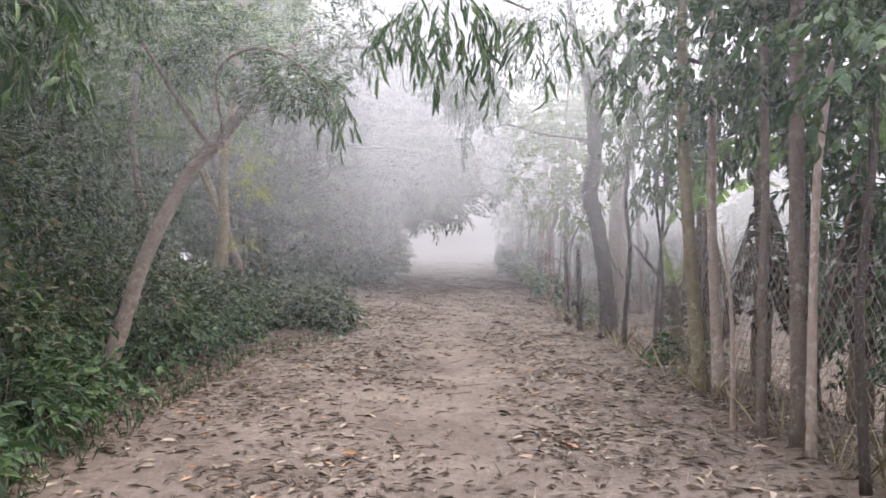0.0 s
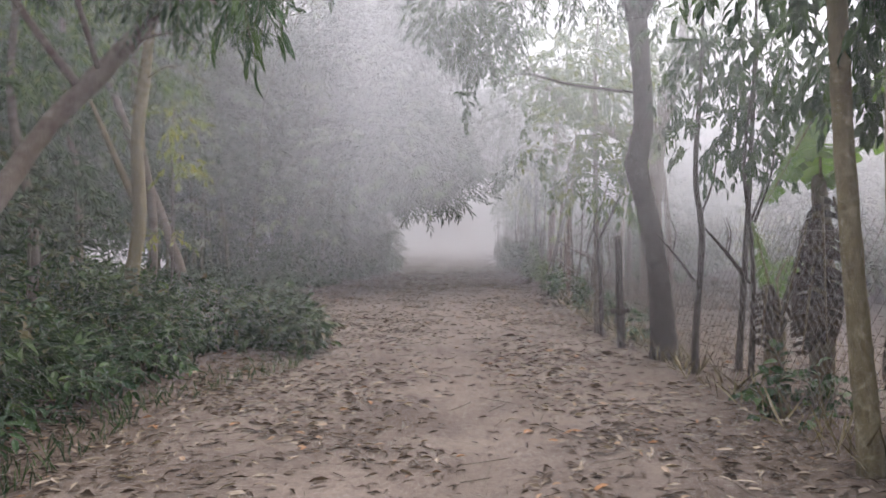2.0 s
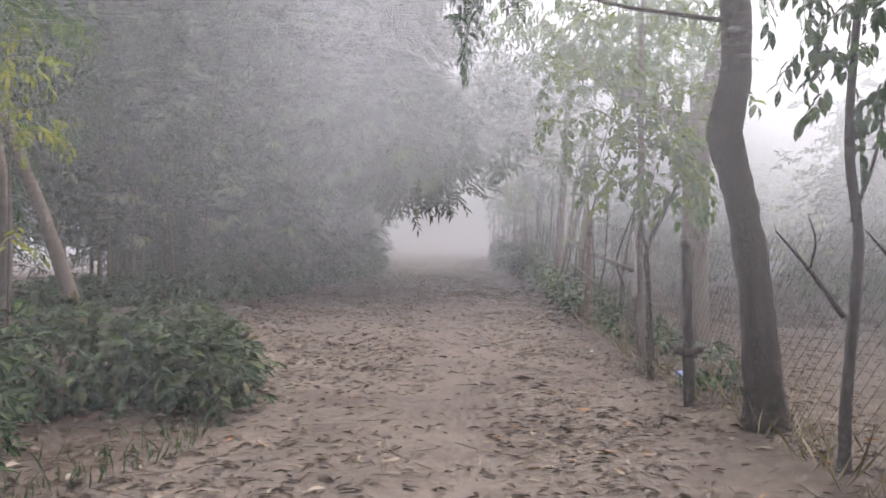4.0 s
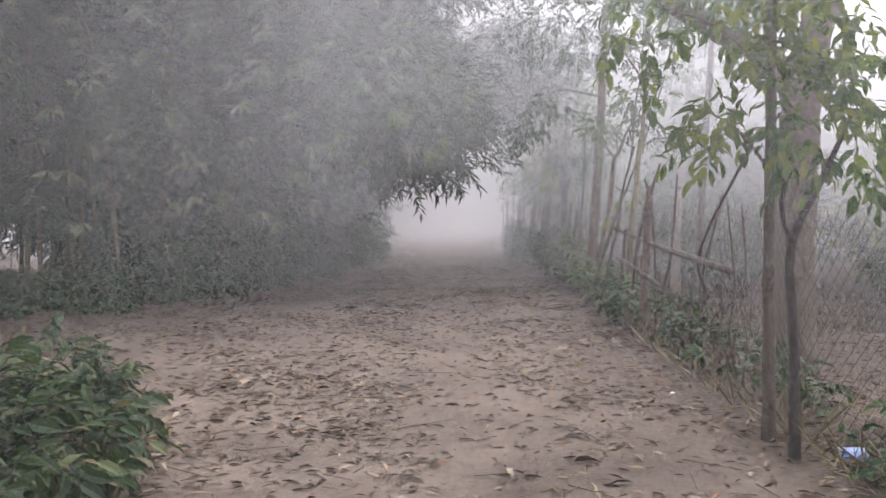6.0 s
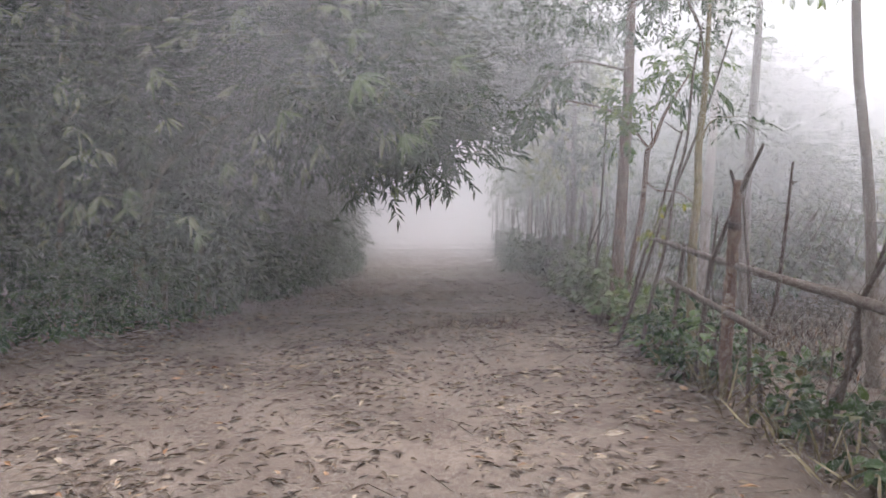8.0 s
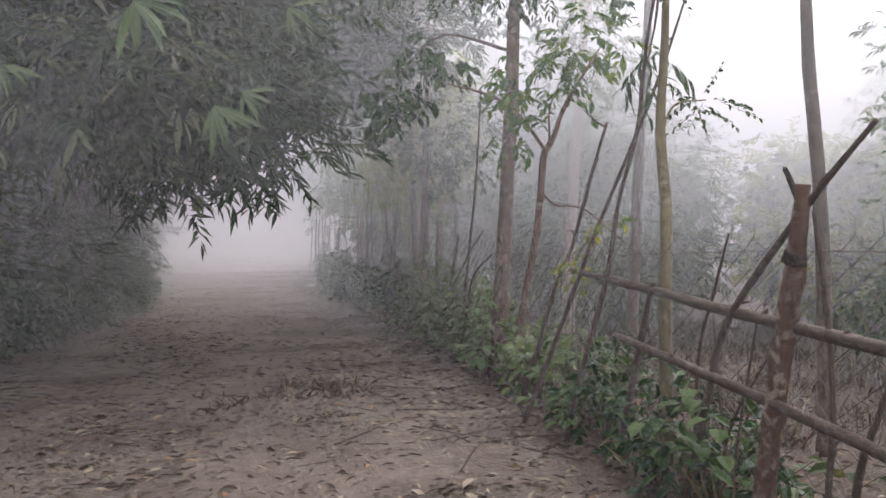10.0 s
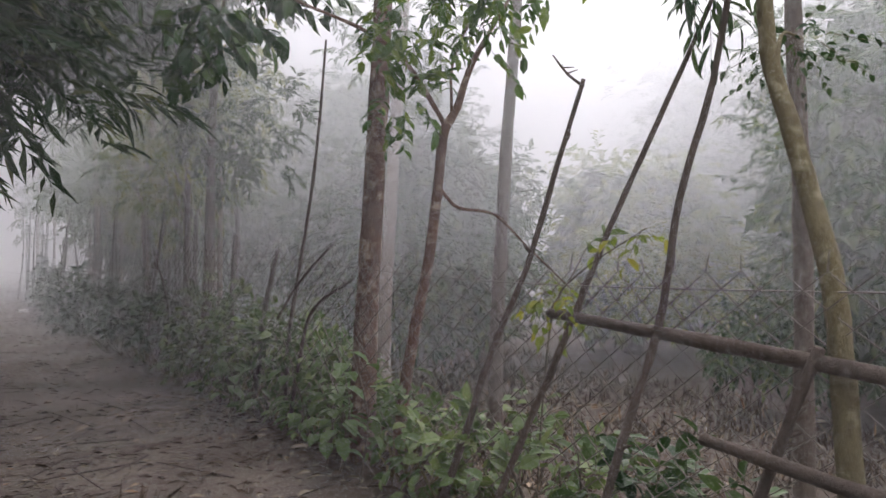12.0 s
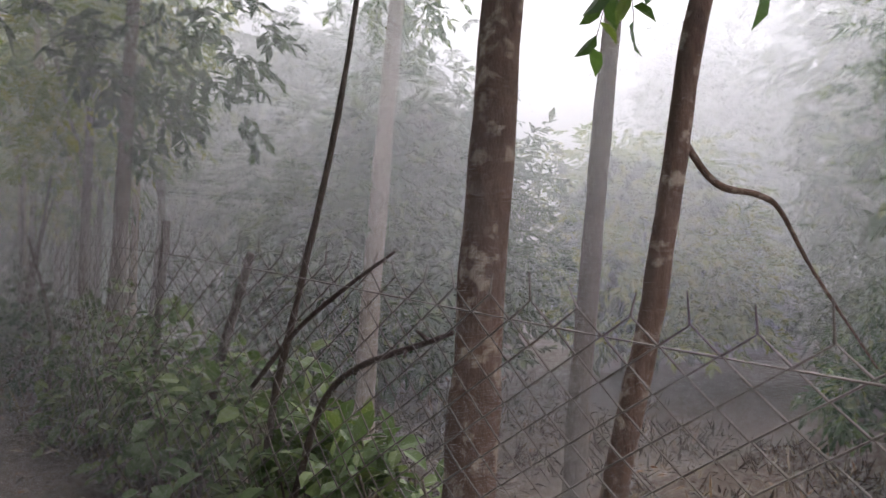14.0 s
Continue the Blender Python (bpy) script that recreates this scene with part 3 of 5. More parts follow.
# crown blobs nearer than y 5 are added and thickened for shade, partly unseen
tree("broadleaf_tree", "tall dark tree whose crown, partly out of view, shades the shrubs", [(-4.9, 7.4, 0), (-4.8, 7.4, 1.6), (-4.5, 7.3, 3.2), (-4.2, 7.2, 5.2)], [0.12, 0.11, 0.09, 0.05], BARK_GREY,
     [([(-4.6, 7.35, 2.8), (-3.8, 6.6, 3.8), (-3.0, 5.8, 4.4)], [0.06, 0.04, 0.015]), ([(-4.5, 7.3, 3.2), (-4.2, 8.4, 4.2), (-3.8, 9.6, 4.8)], [0.06, 0.04, 0.015])],
     dict(blobs=[((-4.0, 6.0, 4.3), (1.6, 2.0, 0.9), 420), ((-4.6, 8.8, 4.9), (1.5, 1.7, 0.9), 420), ((-5.8, 7.4, 3.6), (1.4, 2.4, 1.3), 420), ((-3.4, 4.2, 3.9), (1.3, 1.2, 0.7), 700), ((-3.2, 2.4, 3.7), (1.5, 1.4, 0.7), 700), ((-5.0, 4.2, 3.2), (1.2, 1.6, 0.9), 600)], leaves=9, length=0.19, width=0.055, droop=0.7), LEAF_DARK)

# hanging branch ends over the lane
def hanging_branch(label, line, radii, blobs, leaf, leaves, length, width, droop=1.0):
    ob = thing("overhanging_branch", line[0], label, "branch")
    part("limb", tube(line, radii, 6, 5, 0.06), BARK_GREY, ob)
    green, twigs = foliage(blobs, leaves, length, width, droop, 0.3, 0.3, True)
    part("leaves", green, leaf, ob, smooth=False, kind="stuff")
    part("twig_growth", twigs, TWIG, ob, kind="stuff")
    return ob

# ---- bamboo ----
def bamboo(at, label, culms, blobs, tips=()):
    ob = thing("bamboo_clump", at, label, "bamboo", "bamboo clumps by the lane")
    for _ in range(culms):
        x, y = at[0] + rng.normal(0, 0.55), at[1] + rng.normal(0, 0.7)
        c, r, _n = blobs[rng.integers(len(blobs))]
        top = np.array(c) + np.array(r) * np.array([rng.uniform(-0.3, 0.5), rng.uniform(-0.5, 0.3), rng.uniform(0.2, 0.7)])
        m = np.array([x + (top[0] - x) * 0.25, y + (top[1] - y) * 0.25, top[2] * 0.62])
        part("culm", tube([(x, y, -0.05), (x + (m[0] - x) * 0.35, y + (m[1] - y) * 0.35, m[2] * 0.5), m, top], [0.042, 0.038, 0.03, 0.012], 7, 6, 0.02), BAMBOO_CULM, ob)
    green, twigs = clumps(blobs, 7, 9, 0.22, 0.045, 0.45, 0.22, 0.035)
    part("crown", green, LEAF_BAMBOO, ob, smooth=False, kind="stuff")
    # shade deep in the clump is put into a darker leaf colour
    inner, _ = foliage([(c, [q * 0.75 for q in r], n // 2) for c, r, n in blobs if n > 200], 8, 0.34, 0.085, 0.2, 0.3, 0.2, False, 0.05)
    part("inner_crown", inner, LEAF_SHADE, ob, "inner leaves darkened to imitate shade deep in the clump", smooth=False, kind="stuff")
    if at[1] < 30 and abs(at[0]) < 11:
        # paler leaf fans, only on the outer skin towards -y and above 1.3 m
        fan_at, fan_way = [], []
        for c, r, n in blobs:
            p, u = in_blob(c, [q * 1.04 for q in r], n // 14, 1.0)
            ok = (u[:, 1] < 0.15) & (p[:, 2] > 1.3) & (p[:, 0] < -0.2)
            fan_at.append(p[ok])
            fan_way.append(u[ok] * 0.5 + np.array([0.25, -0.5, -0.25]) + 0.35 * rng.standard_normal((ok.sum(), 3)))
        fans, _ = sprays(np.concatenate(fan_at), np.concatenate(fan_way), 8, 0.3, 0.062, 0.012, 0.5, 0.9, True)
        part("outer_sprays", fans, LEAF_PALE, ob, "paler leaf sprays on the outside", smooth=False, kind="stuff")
    for base, tip, n, size in tips:
        arm = part("branch", tube([base, (np.array(base) + np.array(tip)) / 2 + np.array([0, 0, 0.06]), tip], [0.007, 0.005, 0.003], 5, 5), BAMBOO_CULM, ob)
        way = unit(np.array(tip) - np.array(base))
        a = np.linspace(-1.0, 1.0, n) + rng.normal(0, 0.1, n)
        flat = unit(np.cross(way, [0.15, 1, 0.1]))
        d = unit(np.cos(a)[:, None] * way + np.sin(a)[:, None] * flat + np.array([0, 0, -0.45]) + 0.12 * rng.standard_normal((n, 3)))
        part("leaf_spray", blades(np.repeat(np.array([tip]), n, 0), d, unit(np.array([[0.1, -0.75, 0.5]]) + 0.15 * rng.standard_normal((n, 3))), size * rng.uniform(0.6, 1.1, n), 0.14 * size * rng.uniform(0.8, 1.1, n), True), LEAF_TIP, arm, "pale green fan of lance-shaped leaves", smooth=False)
    return ob


bamboo((-6.2, 22.6, 0), "dense dark bamboo clump with drooping leaves", 14, [((-6.2, 23.6, 3.6), (2.6, 2.2, 3.4), 3800), ((-6.4, 23.4, 7.0), (3.0, 2.4, 2.0), 1300)])
# added for its high canopy, which puts the clearing in shade
bamboo((-8.9, 19.0, 0), "tall bamboo clump leaning over the clearing", 9, [((-8.6, 19.3, 4.2), (2.0, 1.7, 3.8), 1700), ((-6.0, 19.4, 6.8), (2.6, 1.6, 1.2), 900)])
bamboo((-9.8, 21.6, 0), "dense dark bamboo clump with drooping leaves", 12, [((-9.8, 22.2, 3.8), (2.6, 2.4, 3.7), 3000), ((-9.6, 22.5, 7.2), (2.8, 2.4, 2.0), 1000)])
# the two blobs above z 8 are out of view, added to shade the lane
bamboo((-3.6, 24.2, 0), "dense bamboo clump arching over the lane", 16,
       [((-3.5, 24.2, 3.3), (1.6, 1.9, 3.2), 2200), ((-1.1, 23.3, 3.5), (1.5, 1.7, 1.5), 1500), ((-0.15, 23.4, 3.35), (1.0, 1.4, 1.1), 800), ((0.1, 23.1, 2.5), (0.75, 0.8, 0.35), 110), ((-1.6, 23.5, 5.9), (2.8, 2.4, 1.9), 1500), ((-1.8, 19.6, 8.4), (3.2, 2.6, 0.8), 900), ((0.4, 23.6, 8.1), (2.8, 2.6, 0.9), 700)],
       [((-0.75, 20.4, 3.1), (-0.45, 20.0, 2.8), 10, 0.4), ((-0.3, 20.7, 2.75), (-0.03, 20.4, 2.3), 8, 0.36), ((-1.6, 21.4, 2.9), (-1.35, 21.0, 2.6), 8, 0.32), ((-0.5, 21.2, 2.8), (0.15, 21.1, 2.5), 7, 0.3), ((-2.3, 21.6, 2.3), (-2.0, 21.2, 2.05), 8, 0.3),
        ((-3.1, 21.7, 3.3), (-2.8, 21.3, 3.1), 8, 0.34), ((-2.2, 21.7, 3.9), (-1.9, 21.3, 3.7), 8, 0.34), ((-0.9, 21.6, 3.7), (-0.6, 21.2, 3.5), 8, 0.34), ((-3.4, 22.0, 2.0), (-3.2, 21.6, 1.8), 8, 0.3), ((-2.6, 21.9, 1.5), (-2.4, 21.5, 1.3), 7, 0.28), ((0.2, 21.7, 3.4), (0.5, 21.4, 3.2), 7, 0.3)])
bamboo((-3.0, 28.0, 0), "dense bamboo clump arching over the lane", 14, [((-3.0, 28.0, 2.9), (1.55, 2.6, 3.0), 2200), ((-0.9, 27.6, 4.4), (2.0, 2.2, 1.6), 1300), ((1.5, 26.6, 4.3), (1.3, 1.6, 1.2), 800), ((-2.2, 28, 6.6), (2.6, 2.6, 1.8), 1000)])
bamboo((-3.0, 33.5, 0), "bamboo clump fading into the mist", 10, [((-2.9, 33.5, 2.9), (1.5, 3.2, 3.0), 1700), ((-1.6, 32.5, 5.2), (2.2, 3.0, 1.7), 1100)])
bamboo((-3.6, 41, 0), "bamboo clump fading into the mist", 8, [((-3.6, 41, 3.2), (1.9, 4.0, 3.3), 1300)])
bamboo((-13.5, 25, 0), "dense dark bamboo clump with drooping leaves", 10, [((-13.5, 25.5, 4.5), (3.2, 3.0, 4.6), 1700)])
bamboo((-7.5, 29, 0), "tall bamboo clump behind the others", 10, [((-7.5, 28, 4.5), (3.4, 2.4, 4.6), 2400)])
for x, y, h in ((-4.6, 21.2, 0.35), (-3.7, 22.2, 0.55), (-3.2, 23.2, 0.75), (-2.8, 24.4, 0.8), (-2.5, 25.6, 0.75), (-2.2, 26.8, 0.7), (-1.9, 28.6, 0.6), (-1.7, 30.6, 0.6), (-1.6, 32.5, 0.55), (-1.75, 35, 0.5), (-6.2, 20.6, 0.3), (-5.4, 21.0, 0.35)):
    shrub((x, y, 0), "dark leafy weeds below the bamboo", [((x - 0.35, y, h * 0.7), (0.55, 0.9, h), 260)], LEAF_DARK, 7, 0.14, 0.055, 0.25, False, 5, "weeds", "weeds below the bamboo")

# ---- lane's right side: trees before the fence ----
tree("forked_tree", "dark rough-barked tree forking over the lane's edge", [(2.52, 12.0, 0), (2.43, 12.0, 1.0), (2.31, 12.0, 1.7), (2.2, 12.0, 2.15), (2.28, 12.0, 2.7), (2.22, 12.0, 3.75)], [0.145, 0.12, 0.112, 0.125, 0.105, 0.105], BARK_DARK,
     [([(2.22, 12.0, 3.7), (2.04, 12.0, 4.25), (1.8, 11.9, 5.3)], [0.09, 0.07, 0.04]), ([(2.22, 12.0, 3.7), (2.45, 12.0, 4.25), (3.0, 12.1, 5.2)], [0.09, 0.075, 0.04]),
      ([(2.27, 12.0, 2.95), (1.5, 12.0, 3.05), (0.95, 12.1, 3.2), (0.6, 12.3, 3.1)], [0.018, 0.014, 0.01, 0.005])],
     dict(blobs=[((2.4, 11.6, 4.9), (1.7, 1.4, 0.8), 300), ((0.5, 12.3, 3.75), (0.45, 0.45, 0.4), 150), ((0.15, 12.3, 4.0), (0.45, 0.45, 0.3), 80), ((0.33, 12.1, 2.95), (0.09, 0.09, 0.08), 8), ((1.6, 11.9, 4.4), (1.0, 0.8, 0.5), 150)], leaves=8, length=0.1, width=0.04, droop=0.8, fine=True), LEAF_DARK, flare=0.45)
for pts, r, bark in (([(2.5, 7.7, 0), (2.41, 7.75, 1.15), (2.37, 7.8, 2.01), (2.33, 7.8, 2.9), (2.36, 7.9, 4.5)], [0.07, 0.062, 0.058, 0.055, 0.04], BARK_MOSS),
                     ([(2.62, 7.55, 0), (2.58, 7.6, 1.15), (2.55, 7.6, 2.0), (2.57, 7.6, 4.3)], [0.06, 0.05, 0.046, 0.035], BARK_PALE),
                     ([(2.44, 6.1, 0), (2.44, 6.1, 0.9), (2.46, 6.1, 1.9), (2.42, 6.1, 3.8)], [0.04, 0.035, 0.032, 0.025], BARK_GREY),
                     ([(2.6, 5.8, 0), (2.57, 5.8, 1.45), (2.56, 5.8, 3.2), (2.6, 5.9, 4.2)], [0.06, 0.054, 0.05, 0.035], BARK_GREY),
                     ([(2.52, 5.45, 0), (2.5, 5.4, 1.0), (2.53, 5.4, 1.95), (2.62, 5.4, 2.75), (2.7, 5.4, 3.6)], [0.036, 0.03, 0.026, 0.022, 0.016], BARK_PALE),
                     ([(2.45, 4.6, 0), (2.4, 4.6, 1.05), (2.47, 4.6, 1.9), (2.54, 4.6, 2.8)], [0.03, 0.026, 0.022, 0.016], BARK_DARK),
                     ([(2.31, 6.35, 0), (2.29, 6.3, 0.5), (2.27, 6.3, 0.97), (2.2, 6.3, 1.6)], [0.022, 0.018, 0.014, 0.008], BARK_PALE)):
    x, y, h = pts[-1]
    tree("slender_tree", "slender pale-barked tree close to the lane's edge", pts, r, bark, (),
         dict(blobs=[((x + 0.2, y, h), (0.9, 0.8, 0.55), 110 if h > 2 else 4)], leaves=8, length=0.14, width=0.062, droop=0.5, fine=True) if h > 2 else None, LEAF_DARK, group="slender trees along the fence")
for pts, r in (([(2.46, 10.8, 0), (2.47, 10.8, 0.5), (2.53, 10.8, 1.35), (2.47, 10.8, 2.0), (2.53, 10.8, 3.0), (2.55, 10.8, 3.8)], [0.038, 0.034, 0.03, 0.026, 0.02, 0.012]),
               ([(2.84, 10.7, 0), (2.9, 10.7, 1.0), (2.95, 10.7, 1.85), (3.0, 10.7, 2.9), (3.02, 10.7, 3.6)], [0.034, 0.03, 0.024, 0.02, 0.012]),
               ([(2.8, 10.3, 0), (2.83, 10.3, 0.76), (2.81, 10.3, 1.4), (2.75, 10.3, 2.1), (2.9, 10.3, 3.2)], [0.03, 0.026, 0.02, 0.016, 0.01])):
    x, y, h = pts[-1]
    tree("sapling", "crooked dark sapling with drooping oval leaves", pts, r, BARK_DARK, [([(x - 0.1, y, 0.95), (x - 0.3, y, 1.22), (x - 0.5, y, 1.45)], [0.016, 0.012, 0.005]), ([(x - 0.3, y, 1.22), (x - 0.28, y - 0.02, 1.4), (x - 0.33, y - 0.03, 1.55)], [0.008, 0.006, 0.003]), ([(x - 0.06, y, 1.5), (x + 0.1, y + 0.04, 1.9), (x + 0.16, y + 0.05, 2.3)], [0.014, 0.01, 0.005])],
         dict(blobs=[((x, y, 2.35), (0.38, 0.35, 0.32), 26), ((x + 0.1, y, 3.1), (0.6, 0.5, 0.5), 46)], leaves=7, length=0.12, width=0.05, droop=1.0, fine=True), LEAF_DARK, "sapling", "saplings along the fence", 7, 0.2)
tree("sapling", "slim sapling with broad yellow-green leaves", [(2.21, 14.3, 0), (2.2, 14.3, 1.0), (2.2, 14.3, 2.15), (2.2, 14.3, 3.4), (2.25, 14.3, 4.4)], [0.04, 0.036, 0.032, 0.026, 0.012], BARK_GREY,
     [([(2.2, 14.3, 2.3), (1.85, 14.3, 2.6), (1.5, 14.4, 2.75)], [0.014, 0.01, 0.005]), ([(2.2, 14.3, 2.7), (2.6, 14.2, 2.9), (2.95, 14.2, 2.8)], [0.014, 0.01, 0.005]), ([(2.2, 14.3, 1.7), (1.95, 14.2, 1.95), (1.7, 14.2, 2.1)], [0.01, 0.007, 0.004])],
     dict(blobs=[((2.2, 14.2, 2.15), (0.6, 0.4, 0.32), 44), ((1.75, 14.3, 2.75), (0.6, 0.5, 0.4), 42), ((2.6, 14.2, 2.7), (0.55, 0.5, 0.4), 36), ((2.2, 14.3, 3.6), (1.0, 0.8, 0.5), 70)], leaves=8, length=0.13, width=0.06, droop=0.45, fine=True), LEAF_FRESH, "sapling", "saplings along the fence", 8, 0.25)
tree("sapling", "thin crooked sapling with yellowing leaves", [(2.2, 13.9, 0), (2.18, 13.9, 0.75), (2.16, 13.9, 1.25), (2.34, 13.9, 1.65), (2.5, 13.9, 2.0)], [0.034, 0.03, 0.026, 0.02, 0.01], BARK_DARK,
     [([(2.16, 13.9, 1.25), (2.1, 13.9, 1.5), (2.15, 13.85, 1.8)], [0.016, 0.012, 0.006])],
     dict(blobs=[((2.45, 13.85, 1.95), (0.35, 0.3, 0.3), 30)], leaves=7, length=0.12, width=0.055, droop=0.8, fine=True), LEAF_MID, "sapling", "saplings along the fence", 7, 0.2)
tree("big_forked_tree", "large grey forked trunk standing in the mist beyond the fence", [(3.85, 17.6, 0), (3.85, 17.6, 1.0), (3.87, 17.6, 2.0), (3.9, 17.6, 2.75), (4.15, 17.6, 3.7), (4.4, 17.6, 4.6), (4.6, 17.6, 6)], [0.2, 0.19, 0.19, 0.2, 0.15, 0.12, 0.06], BARK_GREY,
     [([(3.9, 17.6, 2.65), (3.45, 17.55, 3.05), (2.9, 17.5, 3.3), (2.3, 17.4, 3.65), (1.6, 17.3, 4.3)], [0.14, 0.12, 0.1, 0.08, 0.04])],
     dict(blobs=[((4.4, 17.6, 5.6), (1.9, 1.6, 1.0), 300), ((2.2, 17.3, 4.5), (1.3, 1.2, 0.7), 200), ((3.0, 17.3, 3.9), (0.9, 0.7, 0.4), 70)], leaves=8, length=0.15, width=0.055, droop=0.8, fine=True), LEAF_MID, sides=14)

# ---- banana plants ----
def banana_leaf(base, way, length, width, sag, mat, parent, torn=0.25):
    """A long blade, torn across, hanging to both sides of its rib."""
    way = unit(np.array(way, float))
    side = unit(np.cross(way, [0, 0, 1.0]))
    n = 22
    s = np.linspace(0, 1, n)
    rib = np.array(base) + way * (s * length)[:, None] + np.array([0, 0, -1.0]) * (sag * s ** 2 * length)[:, None]
    half = width * 0.5 * np.sqrt(np.clip(np.sin(np.pi * (0.06 + 0.93 * s)), 0, 1))
    pieces = []
    for sign in (1, -1):
        for k in range(n - 1):
            if rng.uniform() < torn * 0.3:
                continue
            gap = 0.12 * rng.uniform(0, 1) * torn
            a, b = rib[k], rib[k + 1] * (1 - gap) + rib[k] * gap
            drop = rng.uniform(0.25, 0.55)
            oa = a + sign * side * half[k] + np.array([0, 0, -half[k] * drop])
            ob_ = b + sign * side * half[k + 1] + np.array([0, 0, -half[k + 1] * drop])
            m1, m2 = (a + oa) / 2 + np.array([0, 0, 0.1 * half[k]]), (b + ob_) / 2 + np.array([0, 0, 0.1 * half[k]])
            pieces.append((np.array([a, b, m1, m2, oa, ob_]), [np.array([[0, 1, 3, 2], [2, 3, 5, 4]])]))
    blade = part("leaf", join(pieces), mat, parent)
    part("leaf_rib", tube(rib[::7], [0.014, 0.01, 0.004], 5, 5), BANANA_STEM, blade)


def banana_plant(x, y, h, leaves, dry, label):
    ob = thing("banana_plant", (x, y, 0), label, "banana plant", "banana plants beyond the fence")
    part("stem", tube([(x, y, -0.05), (x + 0.03, y, h * 0.5), (x - 0.02, y, h)], [0.11, 0.09, 0.06], 10, 6, 0.06), BANANA_STEM, ob)
    for way, length, sag in leaves:
        banana_leaf((x, y, h - 0.1), way, length, 0.42, sag, LEAF_BANANA, ob)
    for way, length, z in dry:
        banana_leaf((x + way[0] * 0.1, y + way[1] * 0.1, z), (way[0] * 0.25, way[1] * 0.25, -1), length, 0.3, 0.0, LEAF_BANANA_DRY, ob, 0.8)
    return ob


torn = banana_plant(3.15, 9.7, 1.9, [((0.5, -0.5, 0.9), 1.5, 0.6), ((0.3, 0.7, 1.0), 1.4, 0.6), ((-0.3, -0.6, 1.1), 1.2, 0.7)],
             [((-1, 0.1), 1.0, 1.5), ((-0.3, -0.9), 1.2, 1.7), ((0.8, -0.5), 1.3, 1.7), ((-0.8, -0.6), 0.8, 1.2), ((0.1, 1), 1.2, 1.6)], "banana plant with torn green leaves and a withered skirt")
banana_leaf((3.3, 9.8, 2.65), (-0.5, -0.05, -0.85), 1.15, 0.5, 0.0, LEAF_BANANA, torn)
part("leaf_stalk", tube([(3.13, 9.7, 1.85), (3.2, 9.72, 2.35), (3.3, 9.8, 2.66)], [0.025, 0.02, 0.015], 6, 5), BANANA_STEM, torn)
banana_plant(3.3, 8.3, 2.3, [((-0.4, 0.5, 0.9), 1.3, 0.8), ((0.7, 0.2, 0.8), 1.5, 0.7), ((0.0, -0.8, 0.9), 1.5, 0.7), ((-0.6, -0.3, 1.1), 1.2, 0.7)],
             [((-1, -0.1), 1.3, 1.7), ((-0.4, -0.9), 1.4, 1.9), ((0.3, -1), 1.4, 1.9), ((0.9, 0.3), 1.4, 1.9), ((-0.7, 0.7), 1.1, 1.4)], "banana plant with torn green leaves and a withered skirt")
banana_plant(3.5, 6.7, 2.2, [((-0.5, 0.3, 0.9), 1.3, 0.8), ((0.6, 0.4, 0.8), 1.5, 0.7), ((0.1, -0.8, 0.9), 1.5, 0.7)],
             [((-1, -0.1), 1.3, 1.7), ((-0.4, -0.9), 1.3, 1.8), ((0.9, 0.3), 1.4, 1.9)], "banana plant with torn green leaves and a withered skirt")
banana_plant(2.98, 10.25, 0.95, [((-0.25, 0.0, 1.0), 0.75, 0.1), ((0.4, 0.3, 0.9), 0.7, 0.4)], [((-0.6, -0.4), 0.55, 0.95)], "young banana shoot with one upright leaf")
shrub((4.0, 5.6, 0), "tangled green thicket beyond the fence", [((3.9, 5.2, 1.0), (0.7, 1.3, 1.1), 420), ((4.3, 7.6, 1.2), (0.8, 1.5, 1.3), 420), ((3.6, 5.9, 2.4), (0.9, 1.5, 0.8), 320)], LEAF_DARK, length=0.16, width=0.06)
tree("broadleaf_tree", "dark leafy tree overhanging the fence", [(3.4, 7.4, 0), (3.3, 7.3, 1.6), (3.0, 7.2, 3.0), (2.8, 7.0, 4.2)], [0.09, 0.08, 0.06, 0.03], BARK_DARK,
     [([(3.1, 7.25, 2.6), (2.6, 7.6, 3.1), (2.1, 8.2, 3.4)], [0.035, 0.025, 0.01]), ([(3.2, 7.3, 2.2), (3.4, 6.4, 2.8), (3.3, 5.4, 3.2)], [0.035, 0.025, 0.01])],
     dict(blobs=[((2.6, 7.6, 3.3), (1.0, 0.9, 0.45), 130), ((3.2, 6.2, 3.1), (0.9, 1.2, 0.6), 170), ((3.2, 8.8, 2.9), (0.8, 0.9, 0.5), 120)], leaves=8, length=0.17, width=0.06, droop=0.9, fine=True), LEAF_DARK)

# ---- fence ----
FX, F0, F1, FH = 2.66, 3.0, 35.0, 1.46
fence = thing("chain_link_fence", (FX, 20, 0), "sagging rusty chain-link fence with bare wire ends", "fence", kind="structure")
a, b = [], []
